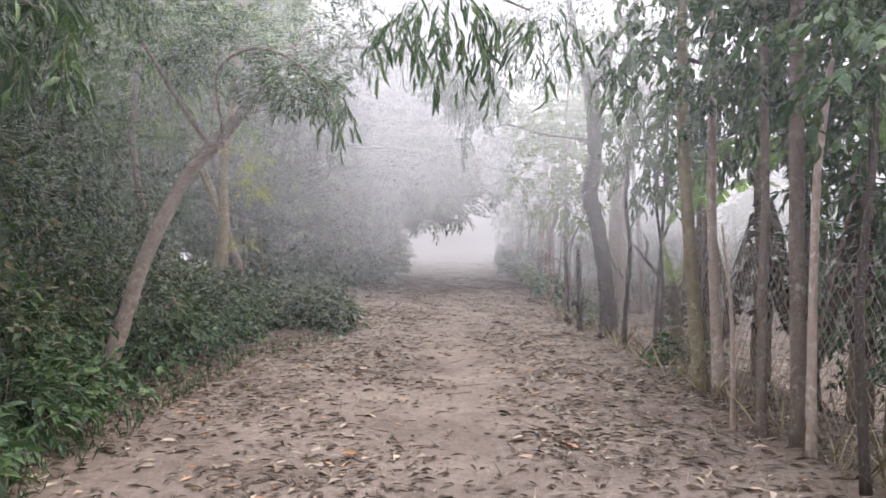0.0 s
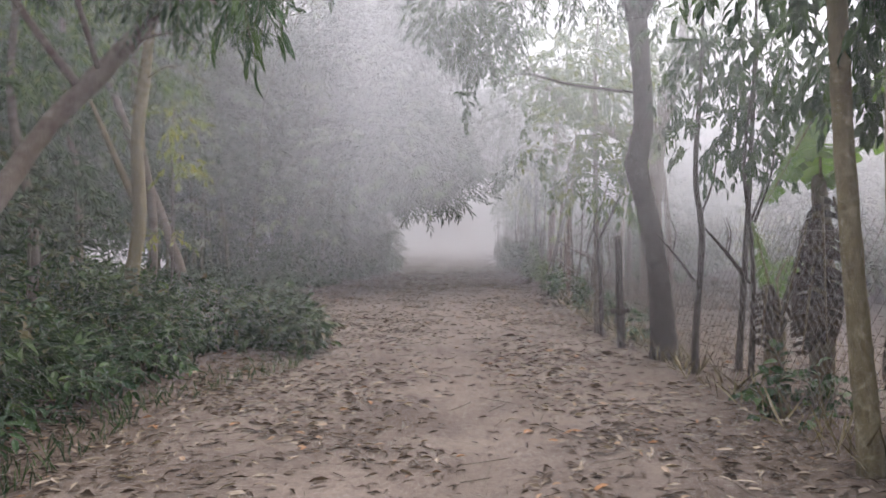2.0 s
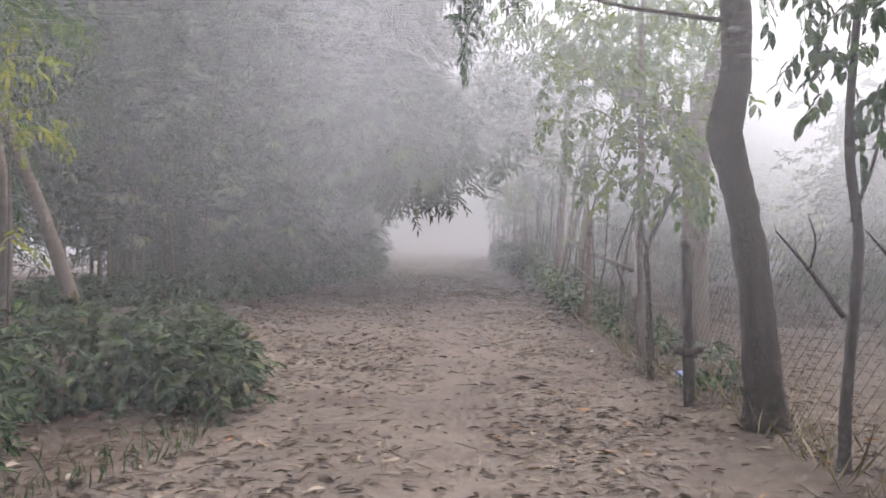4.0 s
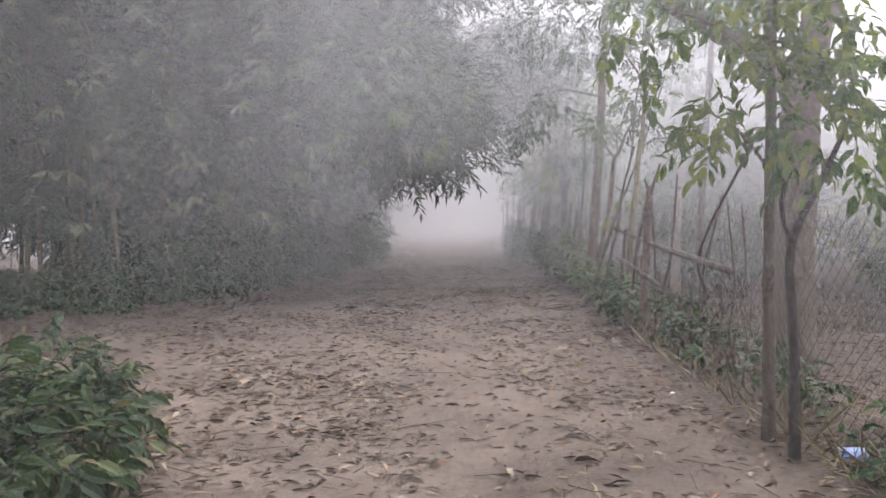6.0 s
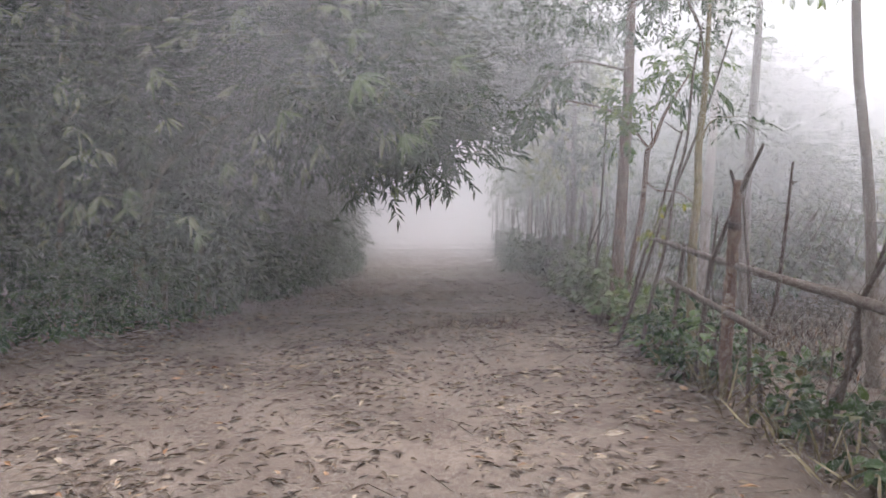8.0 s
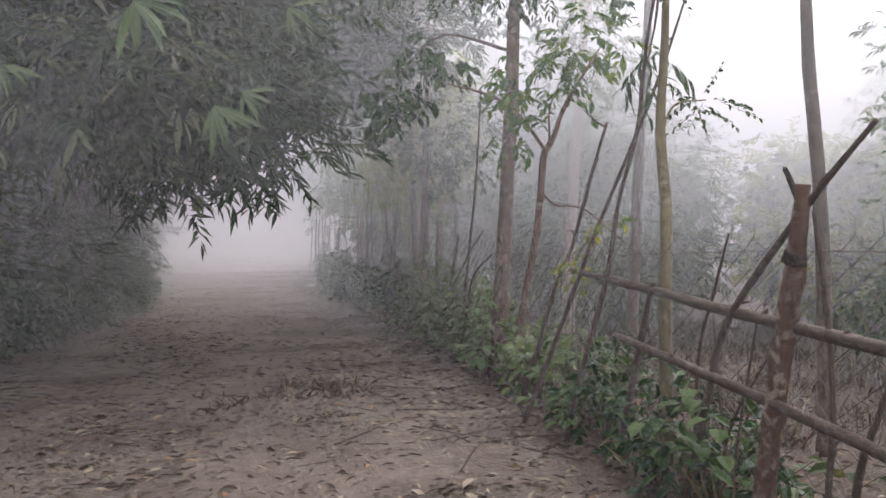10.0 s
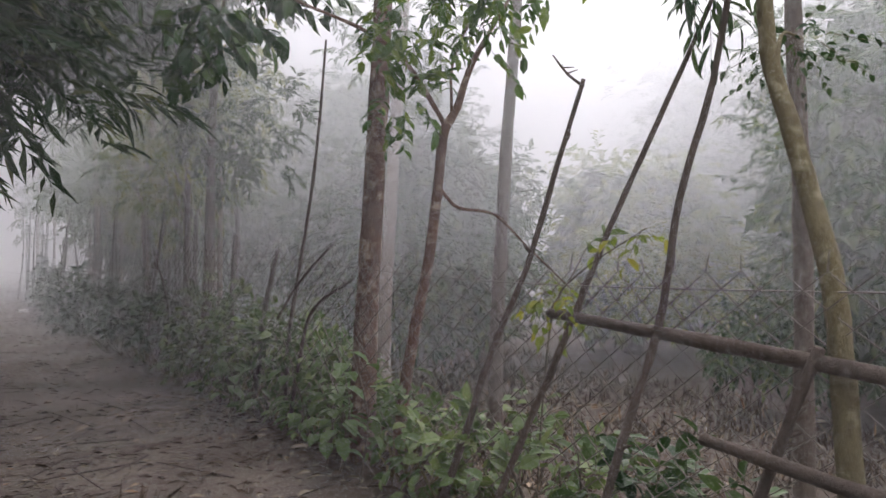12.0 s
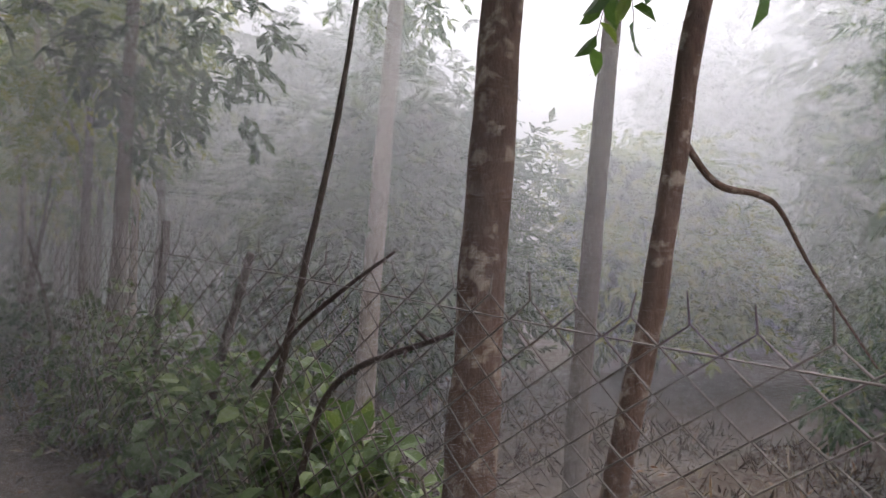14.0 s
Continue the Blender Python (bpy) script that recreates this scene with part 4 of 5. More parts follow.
for y0, y1, cell, rise in ((F0, 17.4, 0.115, 0.062), (17.4, F1, 0.165, 0.062)):
    cols = np.arange(y0, y1, cell / 2)
    rows_up = int(FH / rise)
    for r in range(rows_up):
        z0, z1 = 0.02 + r * rise, 0.02 + (r + 1) * rise
        c = (cols if r % 2 == 0 else cols + cell / 2)[::2]
        for way in (1, -1):
            a.append(np.stack([np.full(len(c), FX), c, np.full(len(c), z0)], -1))
            b.append(np.stack([np.full(len(c), FX + 0.004 * way), c + way * cell / 2, np.full(len(c), z1)], -1))
    c = (cols if rows_up % 2 == 0 else cols + cell / 2)[::2]
    a.append(np.stack([np.full(len(c), FX), c, np.full(len(c), 0.02 + rows_up * rise)], -1))
    b.append(a[-1] + np.stack([rng.normal(0, 0.01, len(c)), rng.normal(0, 0.018, len(c)), rng.uniform(0.05, 0.1, len(c))], -1))
a, b = np.concatenate(a), np.concatenate(b)
for q in (a, b):
    q[:, 0] += 0.05 * np.sin(q[:, 1] * 0.9) + 0.03 * np.sin(q[:, 1] * 2.3 + q[:, 2] * 2) * q[:, 2]
    q[:, 2] += 0.035 * np.sin(q[:, 1] * 0.75 + 1) * q[:, 2]
    q[:, 1] += 0.012 * np.sin(q[:, 2] * 9 + q[:, 1] * 3)
for near in (True, False):
    q = (a[:, 1] < 20.2) == near
    part("wire_mesh", rods(a[q], b[q], 0.0032 if near else 0.0042, 3), WIRE, fence)
s = np.arange(F0, F1, 0.4)
top = np.stack([FX + 0.05 * np.sin(s * 0.9), s, FH - 0.08 + 0.035 * np.sin(s * 0.75 + 1) * FH], -1)
part("strand", rods(top[:-1], top[1:], 0.0035, 4), WIRE, fence)


def stick(points, r, mat=BARK_STICK, label="thin dry stick leaning on the wire fence", name="fence_stick", group="sticks along the fence", knots=True, sides=6):
    shape = tube(points, r, sides, 6, 0.09)
    if not knots:
        return single(name, tuple(points[0]), shape, mat, label, "stick", group)
    ob = thing(name, tuple(points[0]), label, "stick", group)
    part("shaft", shape, mat, ob)
    line = glide(points, 6)
    for k in rng.integers(1, len(line) - 1, 3):
        w = unit(rng.standard_normal(3) + np.array([0, 0, 0.8]))
        part("twig_stub", tube([line[k], line[k] + w * 0.03, line[k] + w * 0.06], [r[0] * 0.5, r[0] * 0.4, r[0] * 0.2], 4, 2), mat, ob)
    return ob


stick([(2.47, 21.77, -0.04), (2.6, 21.68, 0.42), (2.7, 21.55, 0.95), (2.84, 21.44, 1.4), (2.94, 21.34, 1.9), (3.06, 21.26, 2.4)], [0.026, 0.023, 0.02, 0.018, 0.016, 0.012])
stick([(3.06, 21.26, 2.36), (2.96, 21.28, 2.42), (2.86, 21.28, 2.5)], [0.009, 0.007, 0.004])
stick([(2.3, 21.2, -0.04), (2.5, 21.06, 0.6), (2.62, 20.9, 1.1), (2.77, 20.78, 1.6), (2.93, 20.64, 2.1), (3.1, 20.46, 2.7), (3.25, 20.34, 3.3)], [0.02, 0.018, 0.017, 0.015, 0.014, 0.011, 0.007])
stick([(2.38, 20.56, -0.04), (2.49, 20.47, 0.6), (2.6, 20.34, 1.2), (2.66, 20.3, 1.7), (2.76, 20.22, 2.2), (2.78, 20.12, 2.8), (2.86, 20.08, 3.3)], [0.022, 0.02, 0.018, 0.016, 0.014, 0.012, 0.008])
stick([(2.55, 20.1, -0.04), (2.55, 19.88, 0.57), (2.55, 19.64, 1.2)], [0.024, 0.022, 0.02])
stick([(2.5, 19.2, -0.02), (2.5, 18.98, 0.65), (2.5, 18.8, 1.07), (2.5, 18.25, 1.62), (2.5, 17.86, 1.95)], [0.022, 0.022, 0.02, 0.018, 0.012])
stick([(2.55, 18.2, -0.04), (2.52, 18.1, 0.7), (2.5, 18.13, 1.25), (2.5, 18.2, 1.6)], [0.018, 0.016, 0.014, 0.01])
stick([(2.62, 19.3, -0.04), (2.6, 19.22, 0.8), (2.62, 19.1, 1.2), (2.6, 18.95, 1.5)], [0.013, 0.011, 0.01, 0.006])
stick([(2.8, 24.5, -0.04), (2.8, 24.43, 0.73), (2.8, 24.26, 1.25), (2.8, 24.02, 1.97), (2.8, 23.9, 2.5), (2.82, 23.85, 3.1)], [0.02, 0.018, 0.016, 0.013, 0.011, 0.008], label="tall thin bare stick standing among weeds")
stick([(2.66, 24.35, 0.9), (2.7, 24.09, 1.16), (2.7, 23.77, 1.35), (2.72, 23.46, 1.52)], [0.012, 0.011, 0.01, 0.006])
stick([(2.82, 25.3, -0.04), (2.8, 25.0, 0.84), (2.8, 24.7, 1.46)], [0.03, 0.026, 0.02])
stick([(2.7, 24.2, -0.04), (2.7, 24.0, 0.58), (2.7, 23.76, 1.01), (2.7, 23.11, 1.28)], [0.018, 0.016, 0.014, 0.008])
stick([(2.9, 26.2, -0.04), (2.9, 26.16, 0.4), (2.9, 26.02, 1.6)], [0.032, 0.03, 0.026])
for y0, y1, z1, x, r in ((18.1, 17.69, 1.82, 2.6, 0.02), (17.5, 15.57, 2.07, 2.6, 0.022), (17.3, 16.5, 1.6, 2.66, 0.02),
                         (15.9, 16.29, 1.53, 2.62, 0.018), (16.6, 16.2, 1.5, 2.72, 0.016)):
    m, j = (y0 + y1) / 2, rng.normal(0, 0.06, 2)
    stick([(x, y0, -0.04), (x + j[0], (y0 + m) / 2 + j[1], z1 * 0.28), (x - j[0], m - j[1], z1 * 0.52), (x + 0.03, y1, z1)], [r, r * 0.9, r * 0.75, r * 0.45])
for _ in range(26):
    y, x, h = rng.uniform(27, 44), rng.uniform(2.55, 3.3), rng.uniform(1.2, 2.6)
    lean = rng.normal(0, 0.22) - 0.12
    stick([(x, y, -0.04), (x + rng.normal(0, 0.06), y + lean * 0.5, h * 0.5), (x + rng.normal(0, 0.1), y + lean * h, h)], [0.02, 0.017, 0.009], label="thin pale stick in the misty fence line")
for _ in range(7):
    y, h = rng.uniform(15.2, 20), rng.uniform(0.7, 1.3)
    stick([(2.55 + rng.normal(0, 0.08), y, -0.04), (2.58, y + rng.normal(0, 0.08), h * 0.5), (2.6, y + rng.normal(0, 0.2), h)], [0.011, 0.009, 0.005], knots=False, sides=5)
stick([(2.47, 15.7, 0.96), (2.48, 17.2, 1.03), (2.52, 18.8, 1.1), (2.58, 19.9, 1.16), (2.66, 21.05, 1.2)], [0.032, 0.031, 0.03, 0.029, 0.024], BARK_STICK, "long weathered pole tied along the fence as a rail", "fence_rail", "rails of the fence", sides=9)
stick([(2.46, 17.6, 0.64), (2.47, 18.5, 0.72), (2.5, 19.3, 0.77), (2.52, 20.06, 0.82)], [0.028, 0.028, 0.027, 0.024], BARK_STICK, "short weathered pole tied low along the fence", "fence_rail", "rails of the fence", sides=9)

post = thing("forked_fence_post", (2.52, 18.55, 0), "reddish split fence post wrapped with string", "fence post")
part("shaft", tube([(2.53, 18.6, -0.06), (2.5, 18.5, 0.4), (2.48, 18.36, 1.0), (2.47, 18.27, 1.4), (2.48, 18.24, 1.72)], [0.052, 0.05, 0.046, 0.042, 0.03], 10, 7, 0.12), BARK_RED, post)
part("fork", tube([(2.48, 18.25, 1.62), (2.47, 18.3, 1.72), (2.46, 18.34, 1.8)], [0.02, 0.016, 0.01], 6, 4), BARK_DARK, post)
part("binding", tube([(2.47, 18.29, 1.37), (2.47, 18.27, 1.42)], [0.053, 0.05], 10, 4, 0.1), BARK_DARK, post)
stump = thing("fence_post", (2.17, 12.7, 0), "sawn-off wooden post with a knotted node", "fence post")
part("shaft", tube([(2.18, 12.70, -0.06), (2.17, 12.70, 0.45), (2.16, 12.70, 0.9), (2.15, 12.70, 1.36)], [0.05, 0.048, 0.042, 0.042], 10, 6, 0.05), BARK_DARK, stump)
part("knot", tube([(2.05, 12.68, 0.47), (2.17, 12.69, 0.46), (2.28, 12.68, 0.48)], [0.028, 0.05, 0.026], 8, 3, 0.12), BARK_DARK, stump)
part("cap", tube([(2.15, 12.70, 1.31), (2.15, 12.70, 1.37)], [0.05, 0.052], 10, 2, 0.1), BARK_GREY, stump)

# ---- trees beyond and along the fence ----
# its crown above z 4 is out of view, widened to shade weeds and ground
tree("mottled_tree", "reddish mottled trunk behind the wire fence", [(2.75, 23.06, 0), (2.78, 23.09, 0.6), (2.83, 23.13, 1.3), (2.91, 23.18, 2.4), (2.97, 23.23, 3.3), (3.05, 23.3, 5.2)], [0.1, 0.088, 0.079, 0.073, 0.068, 0.05], BARK_RED, (),
     dict(blobs=[((3.0, 23.5, 4.8), (1.8, 1.6, 0.7), 330)], leaves=8, length=0.14, width=0.06, droop=0.45, fine=True), LEAF_DARK, sides=14)
tree("crooked_tree", "crooked reddish tree with a long bare side branch", [(2.76, 22.62, 0), (2.8, 22.6, 0.5), (2.87, 22.57, 1.0), (2.95, 22.55, 1.42), (3.0, 22.53, 1.9), (3.02, 22.5, 2.25), (3.12, 22.5, 2.42), (3.25, 22.5, 2.75), (3.6, 22.5, 3.3)], [0.042, 0.04, 0.038, 0.036, 0.034, 0.033, 0.028, 0.02, 0.01], BARK_RED,
     [([(3.0, 22.53, 1.9), (3.12, 22.48, 1.77), (3.3, 22.45, 1.75), (3.45, 22.45, 1.71), (3.7, 22.45, 1.52), (4.13, 22.4, 1.18)], [0.013, 0.011, 0.01, 0.009, 0.007, 0.004]),
      ([(3.03, 22.5, 2.3), (2.75, 22.5, 2.64), (2.45, 22.48, 2.8), (1.95, 22.45, 2.9)], [0.018, 0.015, 0.013, 0.008]), ([(3.08, 22.5, 2.4), (3.08, 22.5, 2.7), (3.2, 22.48, 3.0)], [0.012, 0.009, 0.005])],
     dict(blobs=[((2.95, 22.45, 2.95), (0.5, 0.35, 0.28), 30), ((3.5, 22.5, 3.3), (0.5, 0.45, 0.3), 30), ((2.75, 22.5, 2.45), (0.25, 0.2, 0.15), 8)], leaves=9, length=0.12, width=0.058, droop=0.45, fine=True), LEAF_MID)
# crown spread wide for the shade it casts along the fence
tree("straight_tree", "straight grey-brown trunk in the field", [(5.14, 24.6, 0), (5.13, 24.6, 0.4), (5.15, 24.58, 1.3), (5.2, 24.57, 2.5), (5.3, 24.56, 4.0), (5.36, 24.56, 6)], [0.085, 0.076, 0.07, 0.064, 0.056, 0.03], BARK_GREY, (),
     dict(blobs=[((5.3, 24.6, 5.6), (1.9, 1.7, 0.7), 240)], leaves=8, length=0.14, width=0.06, droop=0.45, fine=True), LEAF_MID)
tree("pale_tree", "tall pale trunk standing in the mist", [(5.62, 27.7, 0), (5.62, 27.7, 0.6), (5.7, 27.75, 1.8), (5.9, 27.9, 3.6), (6.15, 28.0, 6.5)], [0.11, 0.1, 0.095, 0.085, 0.05], BARK_PALE, (),
     dict(blobs=[((6.0, 28.1, 4.6), (1.0, 0.9, 0.9), 130), ((6.2, 28.1, 6.5), (1.5, 1.3, 0.9), 160)], leaves=9, length=0.16, width=0.065, droop=0.4), LEAF_MID)
tree("slim_tree", "slim straight grey tree in the fence line", [(2.9, 26.9, 0), (2.9, 26.9, 0.9), (2.92, 26.9, 1.6), (2.94, 26.9, 3.2), (3.0, 26.9, 5)], [0.06, 0.055, 0.052, 0.045, 0.03], BARK_GREY, (),
     dict(blobs=[((3.2, 26.9, 2.9), (0.8, 0.6, 0.7), 90), ((3.0, 26.9, 4.6), (1.2, 1.0, 0.7), 140)], leaves=9, length=0.15, width=0.065, droop=0.4), LEAF_DARK)
tree("mossy_tree", "curved mossy yellow-green trunk beside the fence", [(2.56, 19.5, 0), (2.57, 19.52, 0.5), (2.6, 19.58, 1.05), (2.645, 19.65, 1.4), (2.72, 19.78, 1.7), (2.76, 19.9, 2.0), (2.83, 20.03, 2.3), (2.9, 20.1, 2.75), (2.95, 20.15, 3.5)], [0.046, 0.043, 0.041, 0.039, 0.037, 0.035, 0.033, 0.029, 0.018], BARK_MOSS,
     [([(2.8, 19.97, 2.16), (2.95, 20.05, 2.36), (3.25, 20.15, 2.42)], [0.012, 0.008, 0.004])],
     dict(blobs=[((2.95, 20.15, 3.5), (0.5, 0.5, 0.3), 26), ((3.2, 20.12, 2.4), (0.14, 0.1, 0.08), 12)], leaves=9, length=0.055, width=0.03, droop=0.4, fine=True), LEAF_DARK)
tree("straight_tree", "straight grey trunk out in the misty field", [(5.32, 21.35, 0), (5.28, 21.35, 0.9), (5.2, 21.35, 2.1), (5.08, 21.35, 3.2), (5.05, 21.4, 5)], [0.075, 0.066, 0.06, 0.055, 0.035], BARK_GREY, (),
     dict(blobs=[((5.1, 21.4, 4.7), (0.9, 0.8, 0.6), 90)], leaves=8, length=0.14, width=0.06, droop=0.45, fine=True), LEAF_MID)
for _ in range(22):
    y = 28 + 20 * rng.uniform() ** 1.2
    x, h, lean = rng.uniform(2.7, 4.2), rng.uniform(3, 5), rng.normal(0, 0.25)
    tree("slim_tree", "slim young tree in the misty fence line", [(x, y, 0), (x + lean * 0.3, y, h * 0.35), (x + lean * 0.2, y, h * 0.7), (x + lean, y, h)], [0.042, 0.038, 0.03, 0.015], BARK_PALE if rng.uniform() < 0.5 else BARK_GREY,
         [([(x + lean * 0.3, y, h * 0.4), (x + lean * 0.3 - 0.25, y - 0.1, h * 0.55), (x - 0.5, y - 0.2, h * 0.75)], [0.018, 0.013, 0.006])],
         dict(blobs=[((x, y, h * 0.85), (0.9, 0.9, h * 0.2), 85), ((x - 0.3, y - 0.2, h * 0.6), (0.6, 0.6, h * 0.14), 40)], leaves=8, length=0.15, width=0.065, droop=0.35), LEAF_YELLOW if rng.uniform() < 0.35 else LEAF_MID, group="young trees in the misty fence line", sides=7)


def orchard_tree(x, y, h, r, leaf=LEAF_ORCHARD, label="rounded leafy orchard tree dim in the mist", low=0.5, size=0.25):
    h = h + 0.6
    ob = tree("orchard_tree", label, [(x, y, 0), (x + 0.1, y, h * 0.25 - 0.6), (x - 0.1, y, h * 0.7 - 0.6)], [0.16, 0.14, 0.06], BARK_DARK,
         [([(x + 0.1, y, h * 0.25 - 0.6), (x + r * 0.4, y, h * 0.45), (x + r * 0.7, y, h * 0.6)], [0.09, 0.06, 0.02]), ([(x + 0.1, y, h * 0.25 - 0.6), (x - r * 0.4, y, h * 0.45), (x - r * 0.7, y, h * 0.55)], [0.09, 0.06, 0.02])],
         dict(blobs=[((x, y, h * 0.72 - 0.6), (r * 0.8, r * 0.8, h * 0.28), 640), ((x - r * 0.5, y - r * 0.2, h * 0.48 - 0.6), (r * 0.6, r * 0.6, h * 0.26), 460), ((x + r * 0.5, y - r * 0.1, h * 0.5 - 0.6), (r * 0.6, r * 0.6, h * 0.27), 460),
                     ((x, y - r * 0.5, h * 0.42 - 0.6), (r * 0.6, r * 0.5, h * 0.25), 400), ((x + r * 0.1, y, h * 0.3 + low * 0.3 - 0.6), (r * 0.9, r * 0.8, h * 0.16), 340), ((x, y - r * 0.3, 0.35), (r * 0.8, r * 0.7, 0.8), 260)], leaves=8, length=size * 0.8, width=size * 0.32, droop=0.25, step=0.03, per=9, size=0.75), leaf, group="orchard trees in the mist")
    inner, _ = foliage([((x, y, h * 0.7 - 0.6), (r * 0.7, r * 0.7, h * 0.24), 380), ((x - r * 0.45, y, h * 0.46 - 0.6), (r * 0.5, r * 0.5, h * 0.22), 240), ((x + r * 0.45, y, h * 0.48 - 0.6), (r * 0.5, r * 0.5, h * 0.22), 240), ((x, y, 0.5), (r * 0.7, r * 0.5, 0.8), 200)], 8, 0.4, 0.2, 0.5, 0.4, 0.6)
    part("inner_crown", inner, LEAF_ORCHARD, ob, smooth=False, kind="stuff")


orchard_tree(11.0, 23.0, 5.2, 2.5, LEAF_ORCHARD, "dark rounded orchard tree near the fence", 0.5, 0.2)
orchard_tree(15.6, 26.0, 7.6, 3.2, LEAF_ORCHARD, "tall rounded orchard tree behind a smaller one", 0.5, 0.22)
shrub((9.2, 23.8, -0.6), "dark leafy bush in the field", [((9.1, 23.9, 0.1), (0.9, 0.9, 0.8), 420), ((9.7, 23.4, 0.9), (1.0, 1.0, 0.9), 420)], LEAF_ORCHARD, 8, 0.17, 0.06, 0.6)
for x, y, h, r in ((8.6, 33, 5.6, 2.6), (5.6, 35.5, 5.6, 2.2), (12.0, 37, 5.6, 2.6), (18.9, 31.2, 8.4, 3.5), (24, 36, 8.4, 4.2), (18.5, 24.5, 7.5, 3.4), (9.0, 45, 10, 3.2), (31, 44, 10, 5), (15.5, 52, 6.5, 4), (-9, 48, 8, 4)):
    orchard_tree(x, y, h, r)
orchard_tree(12.2, 29.2, 3.3, 1.9, LEAF_YELLOW, "low yellow-green bushy tree in the mist")
orchard_tree(7.2, 29.5, 3.4, 1.6, LEAF_ORCHARD, "small leafy tree dim in the mist")

# ---- weeds ----
for x, y, s, m in ((2.5, 16.5, 0.24, LEAF_BUSH), (2.52, 17.6, 0.3, LEAF_BUSH), (2.45, 19.3, 0.34, LEAF_DARK), (2.55, 20.3, 0.36, LEAF_DARK), (2.62, 21.4, 0.4, LEAF_WEED), (2.7, 22.4, 0.3, LEAF_WEED), (2.78, 23.9, 0.4, LEAF_WEED), (2.78, 24.8, 0.5, LEAF_WEED), (2.75, 25.8, 0.52, LEAF_WEED),
                   (2.72, 27.0, 0.5, LEAF_WEED), (2.65, 28.4, 0.5, LEAF_DARK), (2.55, 30.0, 0.5, LEAF_DARK), (2.45, 32.0, 0.5, LEAF_DARK), (2.4, 34.5, 0.5, LEAF_DARK), (2.55, 15.3, 0.16, LEAF_BUSH), (2.55, 13.6, 0.16, LEAF_DARK), (2.55, 9.2, 0.2, LEAF_DARK), (2.7, 38, 0.5, LEAF_DARK)):
    shrub((x, y, 0), "green broad-leaved weeds along the fence's foot", [((x + 0.16, y, s * 0.8), (0.26, 0.62, s * (1.15 if y > 23 else 0.9)), 130 if y > 23 else 75 if y > 18.5 else 46)], m, 6, 0.13 if y > 23 else 0.12, 0.075, 0.15, True, 6, "weeds", "weeds along the fence")


def broad_plant(x, y, h, count):
    """A climber with a few hand-sized heart-shaped leaves."""
    ob = thing("broad_leaved_plant", (x, y, 0), "fresh green plant with broad heart-shaped leaves", "plant", "broad-leaved plants at the fence")
    part("stem", tube([(x, y, -0.03), (x + 0.06, y, h * 0.5), (x, y + 0.1, h)], [0.008, 0.006, 0.004], 5, 5), TWIG, ob)
    for q in range(count):
        z, a = h * (0.35 + 0.65 * q / count), rng.uniform(0, 6.28)
        d = unit(np.array([[math.cos(a), math.sin(a), -0.3]]))
        leaf = part("leaf", blades(np.array([[x + 0.05 * math.cos(a), y + 0.05 * math.sin(a), z]]), d, np.array([[0, 0, 1.0]]), np.array([0.15]) * rng.uniform(0.6, 1.2), np.array([0.11]), True), LEAF_WEED, ob, smooth=False)


for x, y, h, c in ((2.5, 18.9, 0.62, 9), (2.55, 19.15, 0.7, 8), (2.45, 19.5, 0.5, 8), (2.4, 20.6, 0.35, 8), (2.6, 25.2, 0.7, 9), (2.62, 24.6, 0.6, 9), (2.7, 20.9, 0.4, 7), (2.66, 26.2, 0.75, 8), (2.5, 23.6, 0.6, 10), (2.7, 24.2, 0.75, 10), (2.45, 24.9, 0.55, 10), (2.8, 25.6, 0.8, 10), (2.5, 22.9, 0.45, 9)):
    broad_plant(x, y, h, c)
for _ in range(26):
    y = rng.uniform(22.4, 27.5)
    broad_plant(rng.uniform(2.42, 3.0) + 0.04 * (y - 22), y, rng.uniform(0.35, 0.9), int(rng.integers(7, 13)))
vine = thing("yellow_vine", (2.7, 21.0, 0), "yellow-green leafy vine on the rail's end", "vine")
part("stem", tube([(2.72, 21.2, -0.03), (2.7, 21.15, 0.6), (2.68, 21.05, 1.2), (2.66, 20.85, 1.4), (2.7, 20.5, 1.6)], [0.007, 0.006, 0.005, 0.004, 0.003], 5, 5), TWIG, vine)
green, twigs = foliage([((2.68, 21.05, 1.26), (0.08, 0.16, 0.07), 13), ((2.7, 20.55, 1.58), (0.06, 0.1, 0.05), 3)], 5, 0.07, 0.04, 0.5, 0.5, 0.3, True)
part("side_twig", tube([(2.68, 21.08, 1.2), (2.85, 21.1, 1.38), (3.0, 21.15, 1.52), (3.15, 21.2, 1.58)], [0.005, 0.004, 0.003, 0.002], 5, 5), TWIG, vine)
for q in range(5):
    part("broad_leaf", blades(np.array([[3.0 + 0.04 * q, 21.15 + 0.012 * q, 1.54 + 0.012 * q]]), unit(np.array([[0.7, 0.5 * (-1) ** q, -0.25 + 0.15 * q]])), np.array([[0.1, -0.6, 0.8]]), np.array([0.13 + 0.015 * q]), np.array([0.075]), True), LEAF_FRESH, vine, "broad green leaf", smooth=False)
part("leaves", green, LEAF_YELLOW, vine, smooth=False, kind="stuff")
part("twig_growth", twigs, TWIG, vine, kind="stuff")
k = 1100
y = rng.uniform(4, 30, k)
x = edge_right(y) + 0.15 + np.abs(rng.normal(0, 0.25, k))
base = np.stack([x, y, np.full(k, 0.02)], -1)
d = unit(np.stack([rng.normal(0, 0.7, k), rng.normal(0, 0.7, k), np.ones(k)], -1))
